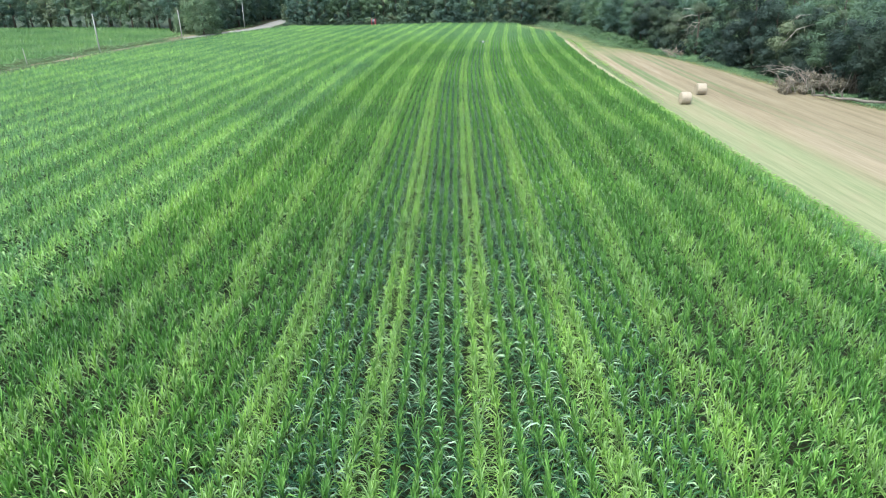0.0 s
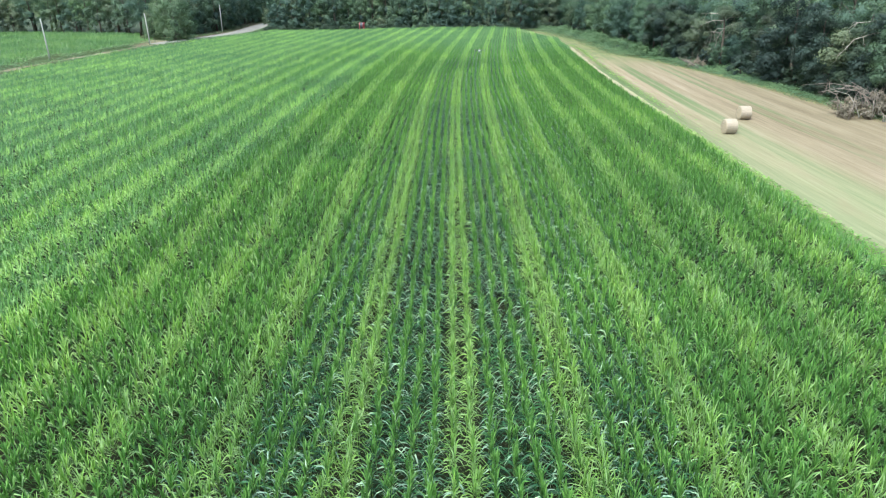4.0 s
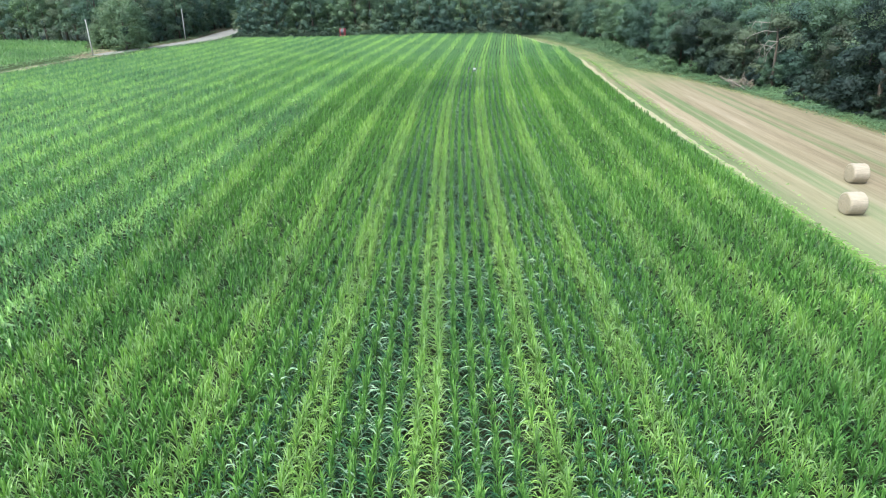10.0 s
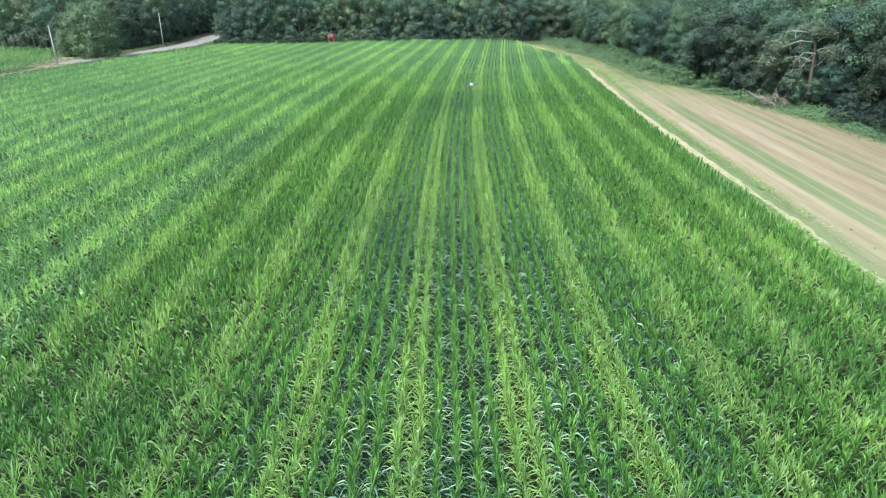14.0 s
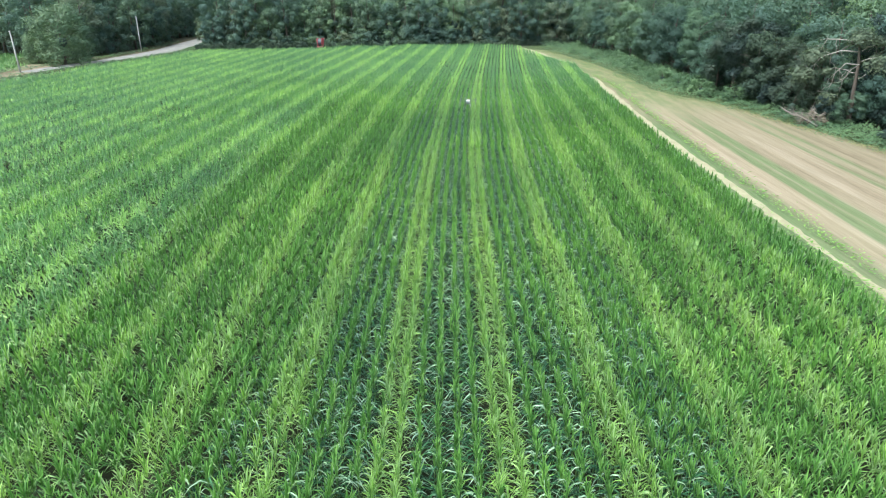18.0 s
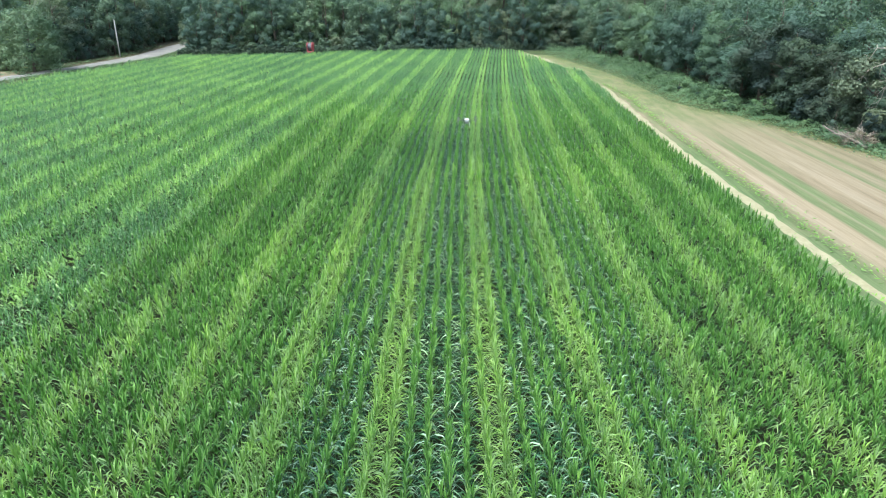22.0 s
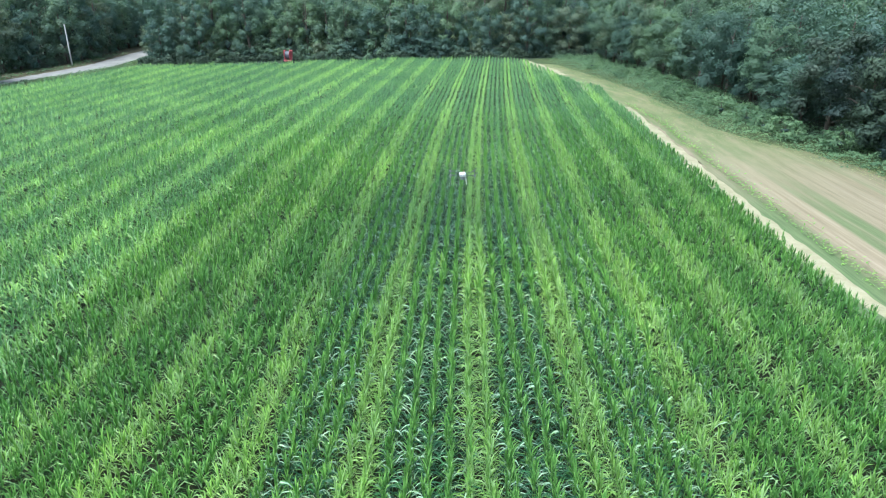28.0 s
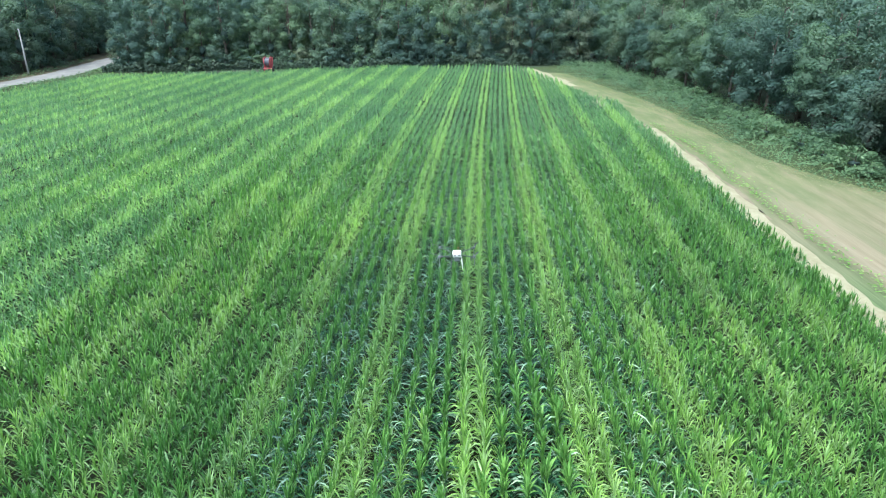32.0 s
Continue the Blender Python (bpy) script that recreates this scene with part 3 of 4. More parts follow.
def plant_shape(rng, count, light, arching, upright, loose=0.0):
    """Angles and sizes, leaf by leaf, for many plants: low leaves that arch across the row, and a fountain of upright ones."""
    shape = []
    turn = rng.uniform(0, 2 * math.pi, count)
    first = np.where(rng.random(count) < 0.5, 0.0, math.pi)
    for k in range(arching):
        f = (k + 0.5) / arching
        az = first + math.pi * (k % 2) + rng.normal(0, 0.55, count)
        rise = (0.84 if light else 0.74) - 0.25 * loose + 0.26 * f + rng.normal(0, 0.12, count)
        droop = rng.uniform(0.75, 1.15, count) * (0.85 if light else 1.0)
        length = (0.7 + 0.26 * f) * rng.uniform(0.8, 1.2, count)
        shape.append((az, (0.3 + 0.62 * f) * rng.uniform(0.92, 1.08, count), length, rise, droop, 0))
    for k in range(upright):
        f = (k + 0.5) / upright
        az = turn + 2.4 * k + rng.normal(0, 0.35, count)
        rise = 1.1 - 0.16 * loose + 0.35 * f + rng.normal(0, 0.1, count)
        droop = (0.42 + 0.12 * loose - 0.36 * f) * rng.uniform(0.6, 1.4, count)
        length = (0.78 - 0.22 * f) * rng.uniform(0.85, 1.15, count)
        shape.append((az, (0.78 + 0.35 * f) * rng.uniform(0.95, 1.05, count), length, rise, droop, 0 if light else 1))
    return shape


# the stretch whose plants stand as things of their own
NEAR_X, NEAR_Y = (-3.3, 1.9), (129.5, 137.5)
rng = np.random.default_rng(11)
heaps = {True: Heap(), False: Heap()}
row_lo, row_hi = int((-90 - STRIPE0) / ROW), int((30 - STRIPE0) / ROW)
near_spots = []
for k in range(row_lo, row_hi):
    x100 = STRIPE0 + (k + 0.5) * ROW
    ys = np.arange(-14, 247, 0.21)
    ys = ys + rng.uniform(-0.06, 0.06, len(ys))
    xs = x100 + bend(ys) + rng.normal(0, 0.065, len(ys))
    keep = (xs < corn_right(ys)) & (xs > corn_left(ys)) & (ys < corn_far(xs) + rng.normal(0, 0.5, len(ys)))
    gap = patch_noise(xs, ys, 0.5, 5) + 0.8 * patch_noise(xs, ys, 0.13, 6)
    thin = np.exp(-((xs + 3.0) / 4.5) ** 2 - ((ys - 36) / 18) ** 2)
    keep &= rng.random(len(ys)) > np.clip(0.03 + 0.2 * (gap - 0.7) * smooth_step(-34, -14, xs) + 0.22 * thin, 0.02, 0.6)
    lot = rng.random(len(ys))
    side = np.abs(xs + 0.6) + rng.uniform(-1.2, 1.2, len(ys))
    ahead = ys > 11
    reach = ys + rng.uniform(-16, 16, len(ys))
    close = keep & (side < 8.6) & (reach < 158) & ahead
    beside = keep & (side >= 8.6) & (side < 20.5) & (reach < 160) & ahead & (lot < 0.84)
    nearer = (ys + rng.uniform(-9, 9, len(ys)) < 182) & (xs + rng.uniform(-6, 6, len(ys)) > -40)
    mid = keep & ~(close | beside) & nearer & ahead & (lot < 0.76)
    far = keep & ~ahead & (lot < 0.5) | keep & ~(close | beside) & ~nearer & ahead & (lot < 0.74)
    bright = rng.random(len(ys)) < {0: 0.97, 5: 0.86}.get(k % 6, 0.015)
    tall = 1.0 + 0.10 * patch_noise(xs, ys, 0.25, 7) + rng.normal(0, 0.12, len(ys)) + np.where(bright, 0.06, -0.01) - 0.15 * thin
    tall *= 0.78 + 0.22 * smooth_step(0, 1.8, corn_right(ys) - xs)
    single = close & (xs > NEAR_X[0]) & (xs < NEAR_X[1]) & (ys > NEAR_Y[0]) & (ys < NEAR_Y[1])
    near_spots += [(x, y, s, lit) for x, y, s, lit in zip(xs[single], ys[single], tall[single], bright[single])]
    close &= ~single
    for tier, light, arching, upright, wide in ((tier, lit, *rest) for lit in (True, False) for tier, *rest in ((close, 7, 10, 0.054), (beside, 6, 12, 0.056), (mid, 4, 8, 0.076), (far, 2, 7, 0.112))):
        pick = tier & (bright == light)
        if not pick.any():
            continue
        n = int(pick.sum())
        base = np.stack([xs[pick], ys[pick], height(xs[pick], ys[pick])], -1)
        sc = tall[pick]
        for az_, z0, length, rise, droop, slot in plant_shape(rng, n, light, arching, upright, {7: 0.0, 6: 0.15, 4: 0.45, 2: 1.0}[arching]):
            bent = droop.mean() > 0.6
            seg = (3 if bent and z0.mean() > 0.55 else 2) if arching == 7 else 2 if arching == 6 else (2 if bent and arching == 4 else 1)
            # Distant plants take the leaf colours paled for haze.
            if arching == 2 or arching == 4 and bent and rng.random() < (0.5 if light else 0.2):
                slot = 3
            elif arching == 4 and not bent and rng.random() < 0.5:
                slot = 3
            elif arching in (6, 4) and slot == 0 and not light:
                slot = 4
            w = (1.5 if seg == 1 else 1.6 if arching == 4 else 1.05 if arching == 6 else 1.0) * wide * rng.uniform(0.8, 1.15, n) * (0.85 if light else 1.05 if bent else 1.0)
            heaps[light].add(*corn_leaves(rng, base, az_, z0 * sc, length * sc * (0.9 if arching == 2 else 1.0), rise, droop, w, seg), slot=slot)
        if arching == 7:
            heaps[light].add(*corn_stalks(base, 1.2 * sc, 0.016), slot=2)
for light, name in ((False, "corn_rows_dark"), (True, "corn_rows_light")):
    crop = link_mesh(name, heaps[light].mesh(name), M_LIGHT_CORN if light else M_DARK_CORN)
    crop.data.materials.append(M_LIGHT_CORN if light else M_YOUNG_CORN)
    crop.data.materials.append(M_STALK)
    crop.data.materials.append(M_LIGHT_CORN_HAZED if light else M_DARK_CORN_HAZED)
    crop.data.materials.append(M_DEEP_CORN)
    tagged(crop, kind="stuff")
tagged(bpy.data.objects["corn_rows_dark"], "dark green corn rows with arching leaves, glints in their colour", "corn", kind="stuff")
tagged(bpy.data.objects["corn_rows_light"], "paired yellow-green corn rows with upright leaves", "corn", kind="stuff")

# single plants: stalk and leaves apart
variants = []
for kind in range(8):
    light = kind >= 5
    mat_leaf = M_LIGHT_CORN if light else M_DARK_CORN
    plant = tagged(new("corn_plant"), "yellow-green upright corn plant in a row" if light else "dark green corn plant with arching leaves", "corn plant", "corn plants of one stretch of rows")
    zero = np.zeros((1, 3))
    v, q = corn_stalks(zero, np.array([1.2]), 0.016)
    link_mesh("stalk", np_mesh("stalk", v, q), M_STALK, plant)
    for az_, z0, length, rise, droop, slot in plant_shape(rng, 1, light, 7, 10):
        v, q, t = corn_leaves(rng, zero, az_, z0, length, rise, droop, np.array([0.05 if light else 0.066]), 3)
        link_mesh("leaf", np_mesh("leaf", v, q, t), M_YOUNG_CORN if slot else mat_leaf, plant)
    variants.append(plant)
used = set()
for x, y, s, light in near_spots:
    pick = variants[int(rng.integers(5, 8)) if light else int(rng.integers(0, 5))]
    place = pose(x, y, 0, 0, 0, float(rng.choice([0, 180]) + rng.normal(0, 18))) @ Matrix.Diagonal((s, s, s, 1))
    if pick.name not in used:
        used.add(pick.name)
        pick.matrix_basis = place
    else:
        copy_thing(pick, place)
for plant in variants:
    if plant.name not in used:
        for o in (*plant.children_recursive, plant):
            bpy.data.objects.remove(o)

# second cornfield past the dirt track
heap = Heap()
for k in range(130):
    xs0 = -93.5 - 0.75 * k
    ys = np.arange(96, 236, 0.75) + rng.uniform(-0.2, 0.2, 187)[: len(np.arange(96, 236, 0.75))]
    xs = xs0 + 0.25 * bend(ys) + rng.normal(0, 0.05, len(ys))
    keep = (ys < np.interp(xs, [-200, -172, -146, -108, -97], [222, 226, 232, 224, 203]))
    keep &= ~((xs > -97.5) & (ys > 150) & (ys < 164)) & ~((xs > -96) & (ys > 128) & (ys < 133))
    n = int(keep.sum())
    base = np.stack([xs[keep], ys[keep], 0 * ys[keep]], -1)
    for az_, z0, length, rise, droop, slot in plant_shape(rng, n, True, 2, 2):
        heap.add(*corn_leaves(rng, base, az_, z0 * 0.9, length * 1.2, rise, droop, np.full(n, 0.42), 1))
tagged(link_mesh("far_corn_crop", heap.mesh("far_corn_crop"), M_FAR_CORN), "bright green corn crop past the dirt track", "corn", kind="stuff")

# ---- trees ----


def tree(rng, tall, radius, leaves, leaf, low=0.12, material=None, label="", lobes=16, name="tree", group="trees of the wood"):
    """A broadleaf tree: tapered trunk with limbs, and a crown of clumped leaves with gaps."""
    thing = tagged(new(name), label, name, group)
    bm = bmesh.new()
    lean = rng.normal(0, 0.04, 2)
    r0 = tall * 0.017 + 0.04
    pts = [(lean[0] * h * tall + rng.normal(0, 0.06), lean[1] * h * tall + rng.normal(0, 0.06), h * tall) for h in (0, 0.2, 0.4, 0.6, 0.8, 0.92)]
    limb(bm, pts, [r0 * 1.35, r0, r0 * 0.85, r0 * 0.6, r0 * 0.35, r0 * 0.1], 7)
    centres = []
    for k in range(lobes):
        f = (k + 0.5) / lobes
        h = low + (0.9 - low) * f
        shell = math.sqrt(max(0.05, 1 - ((h - 0.42) / 0.56) ** 2))
        a = k * 2.4 + rng.normal(0, 0.3)
        d = radius * shell * rng.uniform(0.55, 0.8)
        centres.append((d * math.cos(a), d * math.sin(a), h * tall, radius * rng.uniform(0.32, 0.55)))
        if k % 3 == 0:
            h0 = max(0.12, h - 0.12) * tall
            tip = Vector(centres[-1][:3])
            start = Vector((lean[0] * h0, lean[1] * h0, h0))
            midp = start.lerp(tip, 0.5) + Vector((0, 0, 0.25 * d * 0.5))
            limb(bm, [start, midp, tip], [r0 * 0.35, r0 * 0.22, r0 * 0.06], 5)
    part("trunk", bm, M_BARK, thing)
    # Added lumpy filler ball that stops see-through and stands for inner shade.
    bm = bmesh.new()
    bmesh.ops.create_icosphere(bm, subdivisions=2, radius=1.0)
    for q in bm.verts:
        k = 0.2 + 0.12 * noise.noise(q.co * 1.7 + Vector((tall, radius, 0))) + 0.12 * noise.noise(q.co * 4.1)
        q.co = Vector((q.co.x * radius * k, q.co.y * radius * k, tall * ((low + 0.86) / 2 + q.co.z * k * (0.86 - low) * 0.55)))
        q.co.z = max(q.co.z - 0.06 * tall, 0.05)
    part("inner_foliage", bm, M_CROWN_FILL, thing)
    # each lobe carries a handful of boughs, each bough a rounded clump of leaves
    boughs = 4
    c = np.repeat(np.array(centres), boughs, 0)
    out = rng.normal(0, 1, (len(c), 3))
    out[:, :2] += 0.7 * c[:, :2] / (np.linalg.norm(c[:, :2], axis=1)[:, None] + 1e-6)
    out[:, 2] += 0.45
    out /= np.linalg.norm(out, axis=1)[:, None]
    size = c[:, 3] * rng.uniform(0.5, 0.8, len(c))
    mid = c[:, :3] + out * (c[:, 3] * rng.uniform(0.4, 0.7, len(c)))[:, None] * np.array([1, 1, 0.85])
    share = size ** 2
    which = rng.choice(len(c), leaves, p=share / share.sum())
    d = rng.normal(0, 1, (leaves, 3)) + 0.55 * out[which]
    d[:, 2] += 0.55
    d /= np.linalg.norm(d, axis=1)[:, None]
    lump = 1 + 0.3 * np.sin(d[:, 0] * 4 + which) * np.sin(d[:, 1] * 5 + 2 * which) + 0.16 * np.sin(d[:, 2] * 9 + which)
    p = mid[which] + d * (size[which] * lump * rng.uniform(0.25, 1.12, leaves) ** 0.8)[:, None] * np.array([1, 1, 0.78])
    p[:, 2] = np.maximum(p[:, 2], 0.1)
    v, q = leaf_tips(rng, p, d + np.array([0, 0, 0.35]), leaf, leaf * 0.8, 0.3)
    crown = link_mesh("crown", np_mesh("crown", v, q), material or M_CROWN_SHADED, thing, smooth=True)
    puff = d + 0.35 * out[which] + np.array([0, 0, 0.2]) + rng.normal(0, 0.05, d.shape)
    puff /= np.linalg.norm(puff, axis=1)[:, None]
    crown.data.normals_split_custom_set_from_vertices(np.repeat(puff, 3, 0).tolist())
    return thing


trng = np.random.default_rng(21)
near_trees = [tree(trng, h, r, 13000, 0.23, low, M_CROWN_LIT, lab, 17) for h, r, low, lab in (
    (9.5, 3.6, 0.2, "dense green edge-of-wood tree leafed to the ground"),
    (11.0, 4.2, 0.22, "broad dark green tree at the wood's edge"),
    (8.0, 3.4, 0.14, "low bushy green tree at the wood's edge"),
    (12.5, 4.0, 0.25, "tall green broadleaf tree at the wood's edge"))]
back_trees = [tree(trng, h, r, 5400, 0.33, low, M_CROWN_LIT, lab, 18) for h, r, low, lab in (
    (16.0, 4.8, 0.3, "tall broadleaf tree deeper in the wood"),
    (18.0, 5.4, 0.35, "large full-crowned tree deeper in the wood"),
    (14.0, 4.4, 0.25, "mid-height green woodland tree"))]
far_trees = [tree(trng, h, r, 7200, 0.33, low, M_CROWN_HAZED, lab, 18) for h, r, low, lab in (
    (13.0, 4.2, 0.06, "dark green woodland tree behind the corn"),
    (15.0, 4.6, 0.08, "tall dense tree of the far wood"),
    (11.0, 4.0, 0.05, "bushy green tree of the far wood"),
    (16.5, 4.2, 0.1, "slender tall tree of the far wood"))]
# Front stretch in the darkened leaf, painted shade for the wood's face.
dark_trees = [tree(trng, h, r, 12000, 0.23, low, M_CROWN_SHADED, lab, 17) for h, r, low, lab in (
    (10.0, 3.8, 0.17, "green tree leafed to the ground beside the hayfield, shade in its leaf colour"),
    (12.0, 4.2, 0.2, "tall tree beside the hayfield, shade in its leaf colour"))]
# Rows behind take the haze-lifted leaf, so their tops read lighter.
shade_trees = [tree(trng, h, r, 5000, 0.34, low, M_CROWN_HAZED, lab, 18) for h, r, low, lab in (
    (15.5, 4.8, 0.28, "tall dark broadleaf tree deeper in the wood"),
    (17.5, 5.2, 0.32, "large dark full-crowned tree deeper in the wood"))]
pools = {"shade": shade_trees, "dark": dark_trees, "near": near_trees, "back": back_trees, "far": far_trees}
planted = set()


def plant_tree(pool, x, y, grow=1.0):
    t = pools[pool][int(trng.integers(0, len(pools[pool])))]
    g = grow * trng.uniform(0.88, 1.14)
    place = pose(x, y, float(height(x, y)) - 0.05, 0, 0, float(trng.uniform(0, 360)))
    if t.name in planted:
        t = copy_thing(t, place)
    else:
        planted.add(t.name)
        t.matrix_basis = place
    t.scale = (g, g, g * trng.uniform(0.92, 1.08))


# along the hayfield
y = 74.0
while y < 262:
    back = 5.5 if 133 < y < 157 else 0.0
    plant_tree("dark" if y < 180 and trng.random() < 0.88 else "near", wood_edge(y) + 3.2 + back + trng.uniform(-0.8, 1.2), y)
    y += trng.uniform(3.6, 5.2)
for off, step, pool, grow in ((9, 5.2, "back", 0.8), (16, 6.5, "back", 1.05), (26, 8.5, "back", 1.15)):
    y = 70.0
    while y < 285:
        plant_tree("shade" if y < 178 and trng.random() < 0.95 else pool, wood_edge(min(y, 270)) + off + trng.uniform(-1.5, 1.5), y, grow)
        y += trng.uniform(0.8, 1.2) * step
# behind the corn
for y0, step, pool, grow, x0, x1 in ((258, 4.6, "far", 0.85, -72, 22), (265, 5.4, "far", 1.1, -73, 28), (276, 7.0, "back", 1.15, -72, 45)):
    x = x0
    while x < x1:
        plant_tree(pool, x, y0 + (4.0 if x > -10 else 0.0) + trng.uniform(-1.3, 1.3) - 8.5 * float(smooth_step(-48, -64, x)), grow)
        x += trng.uniform(0.8, 1.2) * step
# left of the lane and behind the second cornfield
y = 232.0
while y < 300:
    plant_tree("far", float(road_mid(y)) - (11.8 if y < 243 else 8.6) + trng.uniform(-0.8, 0.8), y, 1.0)
    y += trng.uniform(4.0, 5.5)
for off, step, pool, grow in ((0, 5.0, "far", 0.95), (8, 6.5, "back", 0.95)):
    x = -215.0
    while x < -96:
        yy = float(np.interp(x, [-215, -172, -146, -120, -96], [228, 234, 240, 234, 222]))
        plant_tree("shade" if trng.random() < 0.4 else pool, x, yy + off + trng.uniform(-1.2, 1.2), grow)
        x += trng.uniform(0.8, 1.2) * step
for y0, x0, x1, step in ((306, -112, -58, 7.0), (318, -130, -40, 7.5)):
    x = x0
    while x < x1:
        if abs(x + 84) > 6:
            plant_tree("back", x, y0 + trng.uniform(-2, 2), 1.2)
        x += trng.uniform(0.8, 1.2) * step
for off in (17, 25):
    y = 238.0
    while y < 306:
        plant_tree("back", float(road_mid(y)) - off + trng.uniform(-1.5, 1.5), y, 1.1)
        y += trng.uniform(5.5, 8.0)
for x, y in ((-76.5, 254.0), (-77.5, 260.0), (-78.0, 267.0)):
    plant_tree("far", x, y, 0.55)
# round tree by the lane
lane_tree = tree(trng, 12.0, 5.4, 14000, 0.3, 0.05, M_LANE_TREE, "round green tree between the lane and the cornfield", 44)
lane_tree.matrix_basis = pose(-91.0, 212.0, 0)
for dx, dy, s in ((-6, 3, 0.5), (-2, 9.0, 0.45)):
    t = copy_thing(lane_tree, pose(-93 + dx, 212 + dy, 0, 0, 0, 90))
    t.scale = (s, s, s)

# bushes on the weedy bank
bush = tree(trng, 2.4, 1.9, 1500, 0.22, 0.05, M_WEED, "low green bush among the weeds", 14, "bush", "bushes on the weedy bank")
bush.matrix_basis = pose(35.5, 181.0, float(height(35.5, 181)) - 0.05)
for k in range(22):
    y = 168 + 4.0 * k + trng.uniform(-1.5, 1.5)
    x = float(hay_far(min(y, 240)) * 0.45 + wood_edge(min(y, 262)) * 0.55) + trng.uniform(-1.5, 2.2)
    t = copy_thing(bush, pose(x, y, float(height(x, y)) - 0.05, 0, 0, float(trng.uniform(0, 360))))
    g = trng.uniform(0.55, 1.2)
    t.scale = (g, g, g * 0.9)

# shrubs that close the foot of the wood
shrub = tree(trng, 3.4, 2.1, 2300, 0.22, 0.03, M_CROWN_SHADED, "leafy shrub at the foot of the wood, shade in its leaf colour", 12, "shrub", "shrubs at the foot of the wood")
shrub.matrix_basis = pose(float(wood_edge(84.0)) + 2.4, 84.0, float(height(52, 84)) - 0.05)
y = 87.0
while y < 172:
    deep = 5.0 if 140 < y < 156 else 0.0
    x = float(wood_edge(y)) + 2.2 + deep + trng.uniform(-0.9, 1.4)
    if not 96 < y < 106:
        t = copy_thing(shrub, pose(x, y, float(height(x, y)) - 0.05, 0, 0, float(trng.uniform(0, 360))))
        g = trng.uniform(0.7, 1.3)
        t.scale = (g, g, g * trng.uniform(0.8, 1.1))
    y += trng.uniform(1.8, 3.4)

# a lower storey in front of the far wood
far_shrub = tree(trng, 3.4, 2.1, 2300, 0.24, 0.03, M_CROWN_HAZED, "leafy shrub at the foot of the far wood", 12, "shrub", "shrubs at the foot of the far wood")
far_shrub.matrix_basis = pose(-72.0, 248.6, float(height(-72, 248.6)) - 0.05)
x = -70.0
while x < 18:
    yy = float(np.interp(x, [-76, -62, -48, -20, 0, 26], [247.5, 249, 254.5, 256, 260, 263])) + trng.uniform(-0.6, 1.6)
    t = copy_thing(far_shrub, pose(x, yy, float(height(x, yy)) - 0.05, 0, 0, float(trng.uniform(0, 360))))
    g = trng.uniform(0.75, 1.5)
    t.scale = (g, g, g * trng.uniform(0.8, 1.2))
    x += trng.uniform(1.8, 3.6)

# ---- weeds between hay and wood ----
wrng = np.random.default_rng(31)
n = 52000
wy = wrng.uniform(84, 262, n)
f = wrng.random(n) ** 0.7
lo, hi = hay_far(wy) - 0.2 - np.abs(wrng.normal(0, 0.7, n)), wood_edge(wy) + 4.0
wx = lo + (hi - lo) * f
bump = np.clip(0.55 + 0.5 * patch_noise(wx, wy, 0.9, 8) + 0.3 * patch_noise(wx, wy, 2.2, 9), 0.08, 1.6) * smooth_step(0, 0.18, f) * (0.28 + 0.67 * smooth_step(125, 155, wy) + 0.95 * smooth_step(160, 200, wy))
wz = height(wx, wy) + bump * wrng.uniform(0.25, 1.0, n) + 0.05
v, q = leaf_cards(wrng, np.stack([wx, wy, wz], -1), np.tile([0, -0.2, 0.9], (n, 1)), 0.23, 0.15, 0.28)
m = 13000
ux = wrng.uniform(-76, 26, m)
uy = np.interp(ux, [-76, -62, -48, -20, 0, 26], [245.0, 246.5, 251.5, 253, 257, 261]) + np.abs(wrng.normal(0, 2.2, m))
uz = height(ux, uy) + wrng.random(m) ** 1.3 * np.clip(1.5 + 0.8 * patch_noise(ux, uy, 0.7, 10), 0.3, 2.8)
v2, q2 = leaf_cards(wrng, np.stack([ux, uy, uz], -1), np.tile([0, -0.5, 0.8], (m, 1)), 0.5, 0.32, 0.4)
tagged(link_mesh("undergrowth", np_mesh("undergrowth", v2, q2), M_UNDER), "leafy undergrowth at the far wood's foot, shade in its colour", "undergrowth", kind="stuff")
tagged(link_mesh("weeds", np_mesh("weeds", v, q), M_WEED), "tangled green weeds and brambles along the wood", "weeds", kind="stuff")


def tufts(name, rng, x, y, rise, length, material, label):
    """Low grass: short bent leaves lying close over the ground."""
    n = len(x)
    p = np.stack([x, y, height(x, y) + rng.uniform(0.04, rise, n)], -1)
    v, q = leaf_cards(rng, p, np.tile([0, 0, 1.0], (n, 1)), length, length * 0.35, 0.25)
    return tagged(link_mesh(name, np_mesh(name, v, q), material), label, "grass", kind="stuff")


gy_ = wrng.uniform(18, 196, 24000)
near_row = gy_ < 100 + wrng.normal(0, 9, 24000)
gx_ = field_edge(gy_) + np.where(near_row, wrng.uniform(0.5, 2.1, 24000), 2.9 + np.abs(wrng.normal(0, 0.8, 24000)))
keep = near_row | (wrng.random(24000) < 0.14)
tufts("grass_margin", wrng, gx_[keep], gy_[keep], 0.4, 0.26, M_MARGIN, "yellow-green grass margin along the corn edge")
gy_ = wrng.uniform(90, 262, 7000)
